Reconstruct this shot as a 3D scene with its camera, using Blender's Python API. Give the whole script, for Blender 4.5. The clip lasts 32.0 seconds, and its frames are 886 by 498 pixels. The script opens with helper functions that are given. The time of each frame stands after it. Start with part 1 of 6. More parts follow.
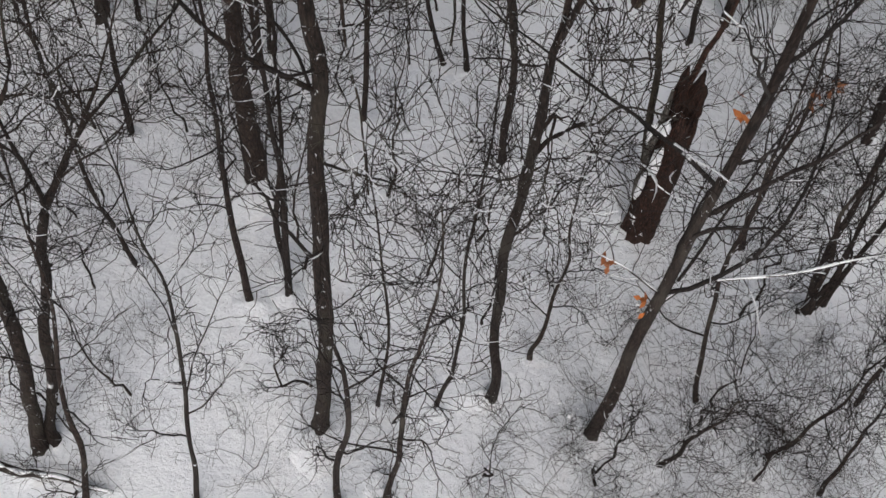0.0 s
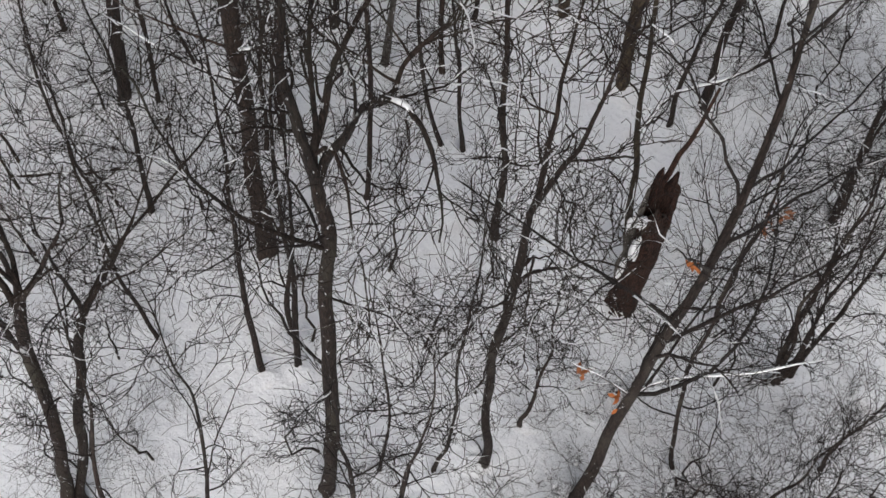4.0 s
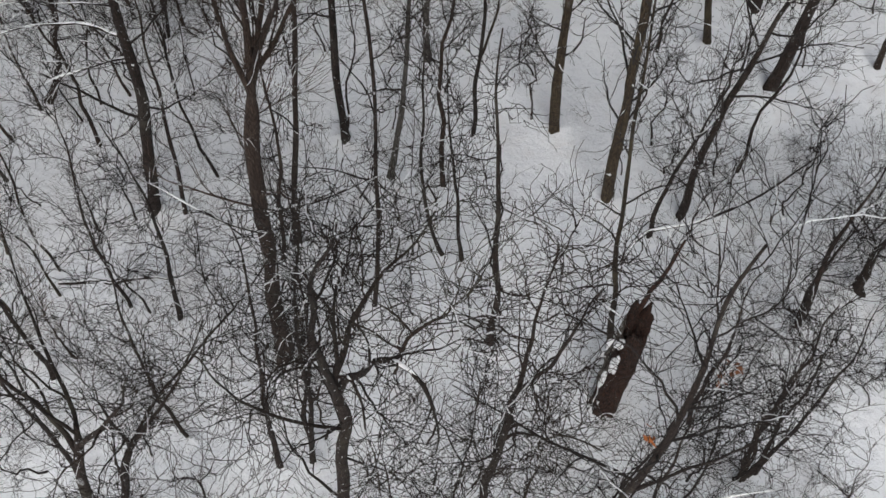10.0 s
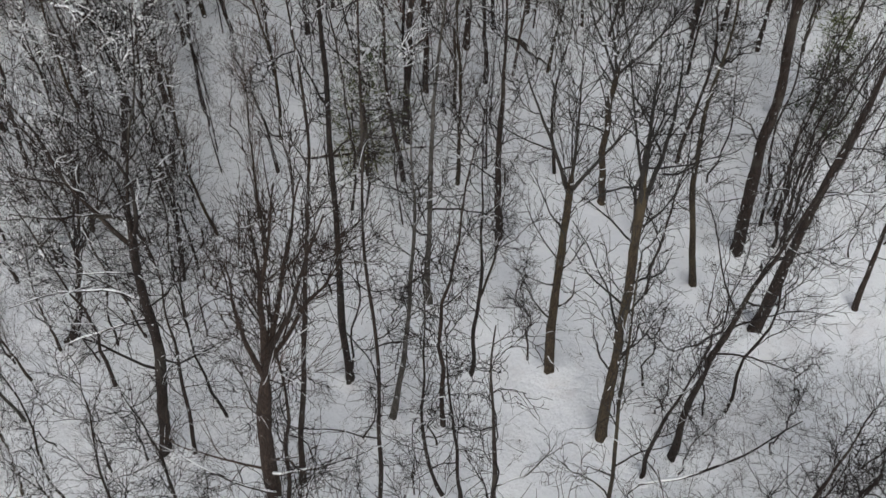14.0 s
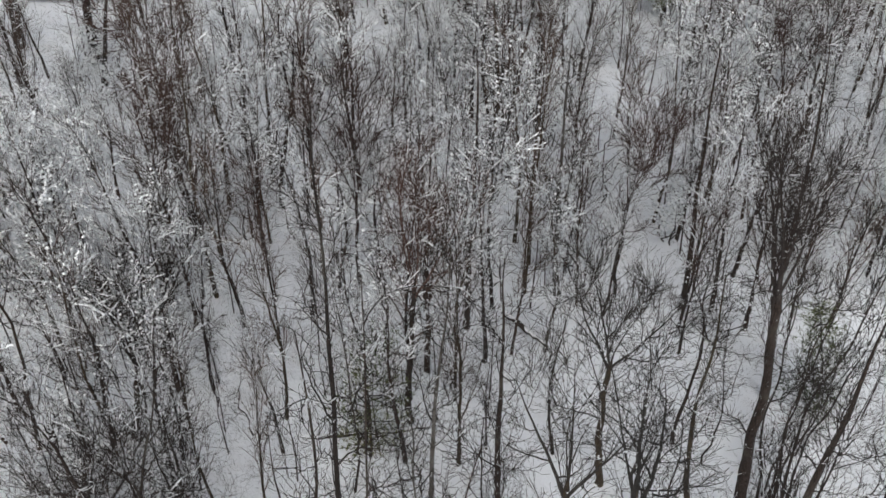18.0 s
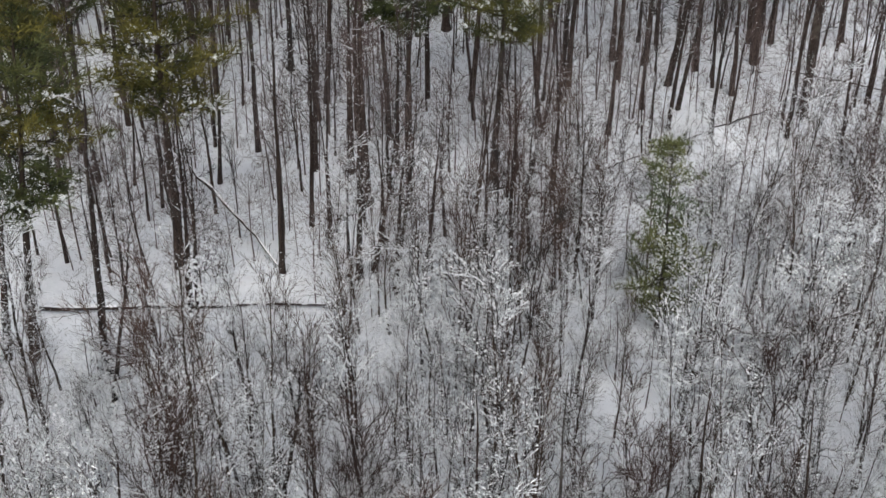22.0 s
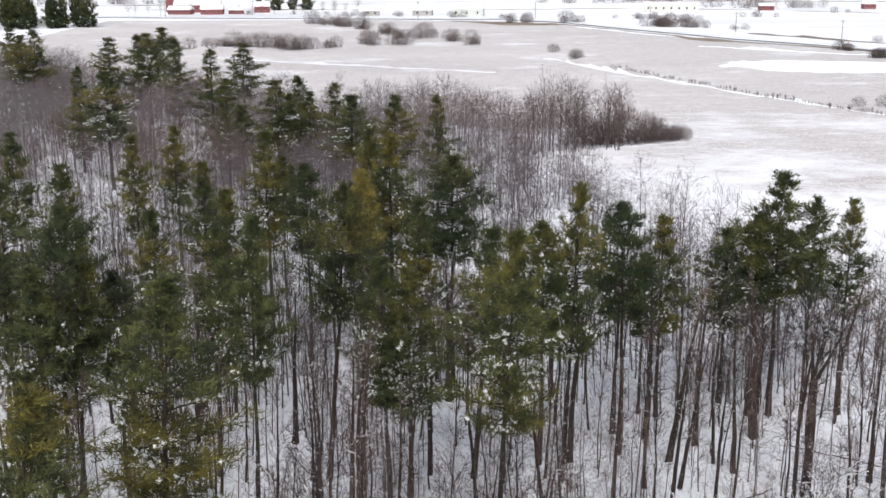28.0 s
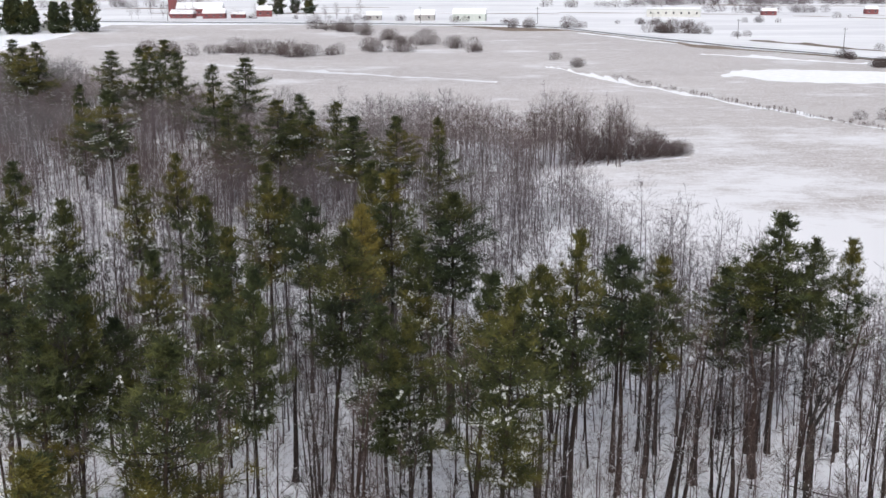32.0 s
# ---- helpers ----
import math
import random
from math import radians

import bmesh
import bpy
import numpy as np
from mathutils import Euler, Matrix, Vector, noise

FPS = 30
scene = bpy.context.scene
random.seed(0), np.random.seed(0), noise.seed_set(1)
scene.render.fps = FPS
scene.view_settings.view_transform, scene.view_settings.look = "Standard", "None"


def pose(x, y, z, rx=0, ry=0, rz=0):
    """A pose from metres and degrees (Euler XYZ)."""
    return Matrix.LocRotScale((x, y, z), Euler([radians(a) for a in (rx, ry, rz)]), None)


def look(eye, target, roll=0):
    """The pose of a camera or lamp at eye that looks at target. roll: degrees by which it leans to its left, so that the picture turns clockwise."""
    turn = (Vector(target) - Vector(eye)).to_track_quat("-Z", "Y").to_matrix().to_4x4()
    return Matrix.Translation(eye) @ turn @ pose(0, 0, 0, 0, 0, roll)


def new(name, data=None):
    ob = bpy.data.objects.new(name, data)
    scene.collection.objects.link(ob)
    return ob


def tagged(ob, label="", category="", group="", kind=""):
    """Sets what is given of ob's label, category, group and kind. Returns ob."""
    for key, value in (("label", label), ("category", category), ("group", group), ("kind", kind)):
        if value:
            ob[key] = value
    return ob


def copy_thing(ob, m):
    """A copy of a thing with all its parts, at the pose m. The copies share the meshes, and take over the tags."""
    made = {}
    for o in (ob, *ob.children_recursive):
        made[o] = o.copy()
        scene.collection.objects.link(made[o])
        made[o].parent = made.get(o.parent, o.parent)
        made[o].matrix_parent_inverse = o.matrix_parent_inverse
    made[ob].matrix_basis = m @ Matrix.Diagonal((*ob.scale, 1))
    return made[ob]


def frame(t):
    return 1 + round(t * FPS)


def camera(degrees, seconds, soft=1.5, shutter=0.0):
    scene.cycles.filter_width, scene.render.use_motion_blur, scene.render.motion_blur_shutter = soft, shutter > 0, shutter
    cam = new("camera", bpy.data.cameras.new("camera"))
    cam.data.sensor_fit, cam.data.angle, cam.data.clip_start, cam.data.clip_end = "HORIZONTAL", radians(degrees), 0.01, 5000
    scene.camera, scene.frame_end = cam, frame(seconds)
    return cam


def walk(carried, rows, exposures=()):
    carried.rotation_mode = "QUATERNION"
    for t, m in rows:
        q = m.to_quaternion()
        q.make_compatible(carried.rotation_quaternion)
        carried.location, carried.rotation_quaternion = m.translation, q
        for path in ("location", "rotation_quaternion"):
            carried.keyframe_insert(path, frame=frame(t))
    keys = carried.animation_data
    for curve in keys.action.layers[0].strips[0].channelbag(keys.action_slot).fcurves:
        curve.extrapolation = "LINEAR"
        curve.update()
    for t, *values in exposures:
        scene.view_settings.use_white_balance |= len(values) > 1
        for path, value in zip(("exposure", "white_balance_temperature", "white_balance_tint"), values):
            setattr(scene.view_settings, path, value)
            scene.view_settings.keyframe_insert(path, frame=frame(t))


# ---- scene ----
cam = camera(42.65, 32.0, soft=1.5)
SKY, SUN = 0.10, 1.0
# seconds, x, y, z, pitch, roll, yaw
ROWS = [
    (0.0, -0.000, -0.000, 23.833, -64.235, -0.643, 0.000),
    (0.5, 0.017, 0.086, 24.178, -64.218, -0.608, 0.047),
    (1.0, 0.034, 0.173, 24.524, -64.201, -0.573, 0.095),
    (1.5, 0.052, 0.261, 24.871, -64.184, -0.538, 0.142),
    (2.0, 0.068, 0.350, 25.219, -64.170, -0.503, 0.190),
    (2.5, 0.085, 0.441, 25.569, -64.167, -0.468, 0.237),
    (3.0, 0.102, 0.535, 25.922, -64.186, -0.433, 0.285),
    (3.5, 0.118, 0.631, 26.279, -64.232, -0.399, 0.333),
    (4.0, 0.133, 0.731, 26.638, -64.290, -0.364, 0.381),
    (4.5, 0.149, 0.834, 27.002, -64.339, -0.330, 0.429),
    (5.0, 0.163, 0.941, 27.368, -64.364, -0.296, 0.476),
    (5.5, 0.176, 1.049, 27.734, -64.372, -0.263, 0.523),
    (6.0, 0.189, 1.159, 28.098, -64.379, -0.229, 0.570),
    (6.5, 0.199, 1.270, 28.460, -64.395, -0.196, 0.615),
    (7.0, 0.208, 1.380, 28.816, -64.417, -0.163, 0.658),
    (7.5, 0.214, 1.489, 29.164, -64.440, -0.130, 0.699),
    (8.0, 0.218, 1.596, 29.504, -64.463, -0.098, 0.739),
    (8.5, 0.220, 1.701, 29.833, -64.491, -0.066, 0.775),
    (9.0, 0.219, 1.803, 30.154, -64.535, -0.035, 0.810),
    (9.5, 0.218, 1.905, 30.468, -64.525, -0.004, 0.842),
    (10.0, 0.216, 2.005, 30.777, -64.180, 0.025, 0.872),
    (10.5, 0.214, 2.106, 31.084, -63.533, 0.053, 0.899),
    (11.0, 0.215, 2.208, 31.390, -62.576, 0.080, 0.926),
    (11.5, 0.217, 2.312, 31.698, -61.376, 0.104, 0.950),
    (12.0, 0.222, 2.418, 32.009, -60.169, 0.126, 0.973),
    (12.5, 0.231, 2.526, 32.326, -58.931, 0.146, 0.995),
    (13.0, 0.243, 2.637, 32.649, -57.673, 0.164, 1.015),
    (13.5, 0.257, 2.748, 32.976, -56.429, 0.180, 1.033),
    (14.0, 0.271, 2.859, 33.306, -55.188, 0.195, 1.050),
    (14.5, 0.285, 2.967, 33.641, -53.941, 0.209, 1.065),
    (15.0, 0.297, 3.073, 33.978, -52.744, 0.223, 1.079),
    (15.5, 0.306, 3.174, 34.317, -51.618, 0.237, 1.090),
    (16.0, 0.312, 3.269, 34.658, -50.390, 0.252, 1.099),
    (16.5, 0.314, 3.357, 35.000, -48.908, 0.268, 1.106),
    (17.0, 0.312, 3.440, 35.345, -47.292, 0.284, 1.112),
    (17.5, 0.308, 3.518, 35.694, -45.689, 0.301, 1.116),
    (18.0, 0.303, 3.594, 36.050, -44.082, 0.317, 1.120),
    (18.5, 0.299, 3.667, 36.413, -42.433, 0.333, 1.124),
    (19.0, 0.296, 3.741, 36.786, -40.795, 0.348, 1.129),
    (19.5, 0.297, 3.815, 37.170, -39.220, 0.361, 1.134),
    (20.0, 0.303, 3.892, 37.568, -37.682, 0.371, 1.142),
    (20.5, 0.314, 3.972, 37.979, -36.125, 0.379, 1.151),
    (21.0, 0.330, 4.054, 38.402, -34.488, 0.385, 1.162),
    (21.5, 0.350, 4.138, 38.833, -32.809, 0.389, 1.175),
    (22.0, 0.372, 4.221, 39.271, -31.116, 0.390, 1.189),
    (22.5, 0.395, 4.303, 39.710, -29.417, 0.390, 1.203),
    (23.0, 0.418, 4.381, 40.150, -27.711, 0.388, 1.217),
    (23.5, 0.440, 4.455, 40.585, -25.996, 0.385, 1.231),
    (24.0, 0.460, 4.523, 41.014, -24.277, 0.381, 1.244),
    (24.5, 0.476, 4.585, 41.434, -22.563, 0.375, 1.256),
    (25.0, 0.489, 4.641, 41.848, -20.872, 0.369, 1.267),
    (25.5, 0.500, 4.693, 42.257, -19.187, 0.361, 1.277),
    (26.0, 0.509, 4.743, 42.665, -17.442, 0.353, 1.287),
    (26.5, 0.518, 4.791, 43.075, -16.009, 0.344, 1.297),
    (27.0, 0.527, 4.840, 43.490, -15.345, 0.334, 1.306),
    (27.5, 0.537, 4.890, 43.912, -15.180, 0.323, 1.316),
    (28.0, 0.548, 4.944, 44.344, -15.129, 0.312, 1.326),
    (28.5, 0.562, 5.003, 44.789, -15.114, 0.300, 1.337),
    (29.0, 0.577, 5.066, 45.245, -15.127, 0.287, 1.349),
    (29.5, 0.595, 5.133, 45.711, -15.157, 0.274, 1.361),
    (30.0, 0.614, 5.202, 46.186, -15.187, 0.261, 1.374),
    (30.5, 0.634, 5.274, 46.666, -15.205, 0.247, 1.387),
    (31.0, 0.655, 5.349, 47.152, -15.212, 0.233, 1.400),
    (31.5, 0.677, 5.424, 47.642, -15.211, 0.219, 1.413),
    (32.0, 0.699, 5.500, 48.132, -15.207, 0.205, 1.427),
]
walk(cam, [(t, pose(x, y, z, 90 + pitch, 0, yaw) @ pose(0, 0, 0, 0, 0, -roll)) for t, x, y, z, pitch, roll, yaw in ROWS],
     [(0.0, 0.21, 6500, 10), (6.0, 0.37, 6490, 9), (9.0, 0.32, 6470, 8), (12.0, 0.38, 6450, 7), (14.0, 0.43, 6430, 7), (17.0, 0.59, 6400, 7), (20.0, 0.66, 6370, 7.5), (22.0, 0.65, 6350, 8), (23.0, 0.80, 6360, 8.5), (24.0, 1.02, 6370, 9), (25.0, 1.14, 6360, 9.5), (26.0, 1.13, 6340, 10), (29.0, 0.73, 6280, 11), (32.0, 0.58, 6260, 12)])

# ---- world, sun ----
world = bpy.data.worlds.new("overcast_sky")
scene.world = world
world.use_nodes = True
wn, wl = world.node_tree.nodes, world.node_tree.links
wn.clear()
sky = wn.new("ShaderNodeTexSky")
sky.sky_type, sky.sun_disc = "NISHITA", False
sky.sun_elevation, sky.sun_rotation = radians(38), radians(200)
sky.air_density, sky.dust_density, sky.ozone_density = 1.0, 4.0, 1.0
soft_sky = wn.new("ShaderNodeHueSaturation")
soft_sky.inputs["Saturation"].default_value = 0.38
wbg = wn.new("ShaderNodeBackground")
wbg.inputs["Strength"].default_value = SKY
wout = wn.new("ShaderNodeOutputWorld")
wl.new(sky.outputs["Color"], soft_sky.inputs["Color"])
wl.new(soft_sky.outputs["Color"], wbg.inputs["Color"])
wl.new(wbg.outputs["Background"], wout.inputs["Surface"])
sun_data = bpy.data.lights.new("sun", "SUN")
sun_data.energy, sun_data.angle, sun_data.color = SUN, radians(25), (1.0, 0.97, 0.94)
sun = new("sun", sun_data)
sun.matrix_world = look((0, -30, 80), (-18, 32, 0))


# ---- materials ----
def material(name):
    m = bpy.data.materials.new(name)
    m.use_nodes = True
    nt = m.node_tree
    bs = nt.nodes["Principled BSDF"]
    bs.inputs["Specular IOR Level"].default_value = 0.25
    return m, nt, bs


def noise_node(nt, scale, detail=4.0, stretch=(1, 1, 1), where="Object", rough=0.6):
    tc = nt.nodes.new("ShaderNodeTexCoord")
    mp = nt.nodes.new("ShaderNodeMapping")
    mp.inputs["Scale"].default_value = stretch
    nz = nt.nodes.new("ShaderNodeTexNoise")
    nz.inputs["Scale"].default_value, nz.inputs["Detail"].default_value = scale, detail
    nz.inputs["Roughness"].default_value = rough
    nt.links.new(tc.outputs[where], mp.inputs["Vector"])
    nt.links.new(mp.outputs["Vector"], nz.inputs["Vector"])
    return nz


def ramp(nt, source, stops):
    rp = nt.nodes.new("ShaderNodeValToRGB")
    els = rp.color_ramp.elements
    while len(els) < len(stops):
        els.new(0.5)
    for e, (p, c) in zip(els, stops):
        e.position, e.color = p, (*c, 1)
    nt.links.new(source, rp.inputs["Fac"])
    return rp


def mixed(nt, fac, a, b, blend="MIX"):
    mx = nt.nodes.new("ShaderNodeMix")
    mx.data_type, mx.blend_type = "RGBA", blend
    for sock, v in ((mx.inputs[0], fac), (mx.inputs[6], a), (mx.inputs[7], b)):
        if isinstance(v, (int, float)):
            sock.default_value = v
        elif isinstance(v, tuple):
            sock.default_value = (*v, 1)
        else:
            nt.links.new(v, sock)
    return mx.outputs[2]


def bump(nt, bs, height, strength, distance):
    bp = nt.nodes.new("ShaderNodeBump")
    bp.inputs["Strength"].default_value, bp.inputs["Distance"].default_value = strength, distance
    nt.links.new(height, bp.inputs["Height"])
    nt.links.new(bp.outputs["Normal"], bs.inputs["Normal"])


def bark_material(name, dark, light, patch, patch_at=0.62, snow=0.0, frost=0.0):
    m, nt, bs = material(name)
    fine = noise_node(nt, 11.0, 6, (3, 3, 0.45), rough=0.7)
    wide = noise_node(nt, 0.9, 3, (1, 1, 0.5))
    spot = noise_node(nt, 4.5, 5, (1, 1, 0.7), rough=0.75)
    info = nt.nodes.new("ShaderNodeObjectInfo")
    deep = tuple(c * 0.45 for c in dark)
    col = ramp(nt, fine.outputs["Fac"], [(0.36, deep), (0.47, dark), (0.62, light)]).outputs["Color"]
    sm = ramp(nt, spot.outputs["Fac"], [(0.60, (0, 0, 0)), (0.70, (0.55, 0.55, 0.55))])
    col = mixed(nt, sm.outputs["Color"], col, tuple(0.6 * c + 0.035 for c in light))
    msk = ramp(nt, wide.outputs["Fac"], [(patch_at - 0.08, (0, 0, 0)), (patch_at + 0.08, (1, 1, 1))])
    col = mixed(nt, msk.outputs["Color"], col, patch)
    own = ramp(nt, info.outputs["Random"], [(0.0, (0.72, 0.72, 0.72)), (1.0, (1.25, 1.2, 1.15))])
    col = mixed(nt, 1.0, col, own.outputs["Color"], "MULTIPLY")
    if snow:
        dust = noise_node(nt, 5.0, 5, (1.5, 1.5, 0.7), rough=0.7)
        dm = ramp(nt, dust.outputs["Fac"], [(0.66 - snow, (0, 0, 0)), (0.69 - snow, (1, 1, 1))])
        col = mixed(nt, dm.outputs["Color"], col, (0.78, 0.79, 0.82))
    if frost:
        # snow lying on the upper sides, in runs
        geo = nt.nodes.new("ShaderNodeNewGeometry")
        xyz = nt.nodes.new("ShaderNodeSeparateXYZ")
        nt.links.new(geo.outputs["Normal"], xyz.inputs["Vector"])
        top = ramp(nt, xyz.outputs["Z"], [(0.05, (0, 0, 0)), (0.30, (1, 1, 1))])
        runs = noise_node(nt, 1.3, 4, rough=0.65)
        at = 0.5 + (0.5 - frost) * 0.42
        rm = ramp(nt, runs.outputs["Fac"], [(at - 0.03, (0, 0, 0)), (at + 0.03, (1, 1, 1))])
        col = mixed(nt, mixed(nt, 1.0, top.outputs["Color"], rm.outputs["Color"], "MULTIPLY"), col, (0.86, 0.875, 0.90))
    nt.links.new(col, bs.inputs["Base Color"])
    bs.inputs["Roughness"].default_value = 0.9
    bump(nt, bs, fine.outputs["Fac"], 1.0, 0.05)
    return m


BARK = bark_material("dark_bark", (0.0178, 0.0121, 0.0104), (0.0560, 0.0390, 0.0325), (0.0700, 0.0610, 0.0520), 0.58, snow=0.02, frost=0.1)
BARK_OAK = bark_material("oak_bark", (0.0166, 0.0111, 0.0095), (0.0520, 0.0360, 0.0290), (0.0560, 0.0500, 0.0390), 0.57, snow=0.03, frost=0.1)
BARK_GREEN = bark_material("mossy_bark", (0.034, 0.025, 0.017), (0.090, 0.067, 0.044), (0.082, 0.066, 0.041), 0.56, frost=0.2)
BARK_PALE = bark_material("pale_bark", (0.0562, 0.0510, 0.0465), (0.1425, 0.1312, 0.1200), (0.1650, 0.1575, 0.1500), 0.58, snow=0.03)
BARK_BROWN = bark_material("brown_bark", (0.0270, 0.0180, 0.0145), (0.0700, 0.0480, 0.0380), (0.0620, 0.0450, 0.0370), frost=0.2)
BARK_STUMP = bark_material("rotten_bark", (0.0200, 0.0098, 0.0075), (0.0980, 0.0450, 0.0320), (0.0560, 0.0310, 0.0230), 0.55)
TWIG = bark_material("twig_bark", (0.0220, 0.0176, 0.0165), (0.0495, 0.0396, 0.0363), (0.0550, 0.0468, 0.0440), frost=0.13)
TWIG_GREY = bark_material("grey_twig", (0.0320, 0.0280, 0.0258), (0.0650, 0.0580, 0.0525), (0.0690, 0.0640, 0.0570), frost=0.10)
FROST_GREY = bark_material("snowy_grey_twig", (0.026, 0.023, 0.021), (0.056, 0.049, 0.045), (0.060, 0.054, 0.049), frost=0.50)
FROST_WHITE = bark_material("snow_laden_twig", (0.026, 0.023, 0.021), (0.056, 0.049, 0.045), (0.060, 0.054, 0.049), frost=0.72)
TWIG_RED = bark_material("reddish_twig", (0.056, 0.034, 0.029), (0.108, 0.068, 0.058), (0.095, 0.066, 0.058), frost=0.16)
TWIG_BROWN = bark_material("russet_twig", (0.066, 0.046, 0.038), (0.128, 0.092, 0.075), (0.112, 0.086, 0.073), frost=0.26)
# far twigs: paler than near ones, with distance haze put into the colour
TWIG_FAR = bark_material("hazed_twig", (0.125, 0.104, 0.110), (0.215, 0.180, 0.188), (0.175, 0.150, 0.156))
TWIG_FAR_GREY = bark_material("hazed_grey_twig", (0.150, 0.138, 0.140), (0.250, 0.230, 0.230), (0.210, 0.195, 0.195))
TWIG_FAR_BROWN = bark_material("hazed_brown_twig", (0.098, 0.074, 0.072), (0.175, 0.136, 0.130), (0.140, 0.112, 0.108))
TWIG_MAUVE = bark_material("mauve_brown_twig", (0.088, 0.067, 0.064), (0.165, 0.128, 0.120), (0.142, 0.115, 0.110), frost=0.08)
FROST_MAUVE = bark_material("snowy_brown_twig", (0.050, 0.038, 0.035), (0.105, 0.080, 0.073), (0.095, 0.074, 0.069), frost=0.46)
BARK_FAR = bark_material("pine_stand_bark", (0.024, 0.016, 0.014), (0.070, 0.049, 0.041), (0.066, 0.049, 0.043))


def snow_material(name, litter):
    m, nt, bs = material(name)
    wide = noise_node(nt, 0.35, 4)
    fine = noise_node(nt, 3.5, 6, rough=0.7)
    col = ramp(nt, wide.outputs["Fac"], [(0.35, (0.85, 0.865, 0.90)), (0.65, (0.93, 0.94, 0.96))]).outputs["Color"]
    if not litter:
        col = ramp(nt, wide.outputs["Fac"], [(0.35, (0.85, 0.86, 0.885)), (0.65, (0.94, 0.945, 0.955))]).outputs["Color"]
    if litter:
        spot = noise_node(nt, 0.55, 5, rough=0.65)
        lm = ramp(nt, spot.outputs["Fac"], [(0.54, (0, 0, 0)), (0.78, (0.40, 0.40, 0.40))])
        col = mixed(nt, lm.outputs["Color"], col, (0.58, 0.52, 0.50))
        speck = noise_node(nt, 7.0, 5, rough=0.8)
        sm = ramp(nt, speck.outputs["Fac"], [(0.64, (0, 0, 0)), (0.74, (0.6, 0.6, 0.6))])
        col = mixed(nt, sm.outputs["Color"], col, (0.30, 0.25, 0.23))
    nt.links.new(col, bs.inputs["Base Color"])
    bs.inputs["Roughness"].default_value = 0.75
    bump(nt, bs, fine.outputs["Fac"], 0.8, 0.16)
    return m


SNOW_GROUND = snow_material("snow_ground", True)
SNOW = snow_material("fresh_snow", False)


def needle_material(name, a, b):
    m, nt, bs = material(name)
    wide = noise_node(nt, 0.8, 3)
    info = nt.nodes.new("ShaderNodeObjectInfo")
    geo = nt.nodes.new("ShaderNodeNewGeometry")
    # noise clumps from a to b: lit and shaded sprays put into the colour
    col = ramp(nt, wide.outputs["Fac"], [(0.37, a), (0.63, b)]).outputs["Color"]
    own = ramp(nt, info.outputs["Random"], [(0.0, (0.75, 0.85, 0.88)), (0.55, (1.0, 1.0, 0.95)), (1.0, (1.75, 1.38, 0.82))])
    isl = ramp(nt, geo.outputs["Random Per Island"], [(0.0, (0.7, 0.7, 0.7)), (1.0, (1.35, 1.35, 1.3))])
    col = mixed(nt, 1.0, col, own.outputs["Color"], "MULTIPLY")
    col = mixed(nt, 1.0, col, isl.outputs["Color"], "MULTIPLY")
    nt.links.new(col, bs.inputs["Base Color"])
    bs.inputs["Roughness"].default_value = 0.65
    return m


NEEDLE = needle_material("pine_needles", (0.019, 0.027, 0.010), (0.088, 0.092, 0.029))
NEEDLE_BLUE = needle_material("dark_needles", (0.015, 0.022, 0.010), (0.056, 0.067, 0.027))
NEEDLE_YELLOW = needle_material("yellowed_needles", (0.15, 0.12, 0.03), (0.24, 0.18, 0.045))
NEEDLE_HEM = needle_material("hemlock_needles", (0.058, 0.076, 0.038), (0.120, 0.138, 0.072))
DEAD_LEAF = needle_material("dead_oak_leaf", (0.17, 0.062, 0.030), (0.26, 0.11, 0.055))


# ---- mesh helpers ----
def mesh_of(name, chunks, mat):
    """One mesh from (verts, faces) arrays with three or four corners a face."""
    chunks = [c for c in chunks if len(c[1])]
    vs, loops, totals, off = [], [], [], 0
    for v, f in chunks:
        vs.append(v)
        loops.append((f + off).ravel())
        totals.append(np.full(len(f), f.shape[1]))
        off += len(v)
    v, lp, tot = np.concatenate(vs), np.concatenate(loops), np.concatenate(totals)
    me = bpy.data.meshes.new(name)
    me.vertices.add(len(v))
    me.vertices.foreach_set("co", v.astype(np.float32).ravel())
    me.loops.add(len(lp))
    me.loops.foreach_set("vertex_index", lp.astype(np.int32))
    me.polygons.add(len(tot))
    me.polygons.foreach_set("loop_start", np.concatenate([[0], np.cumsum(tot)[:-1]]).astype(np.int32))
    me.polygons.foreach_set("use_smooth", np.ones(len(tot), dtype=bool))
    me.update(calc_edges=True)
    me.materials.append(mat)
    return me


def part(name, chunks, mat, parent, label=""):
    """One mesh object under a thing."""
    ob = new(name, mesh_of(name, chunks, mat))
    ob.parent = parent
    return tagged(ob, label)


def solid(name, bm, mat, parent=None, label=""):
    me = bpy.data.meshes.new(name)
    bm.to_mesh(me)
    bm.free()
    me.materials.append(mat)
    ob = new(name, me)
    ob.parent = parent
    return tagged(ob, label)


def unit(a):
    return a / np.maximum(np.linalg.norm(a, axis=-1, keepdims=True), 1e-9)


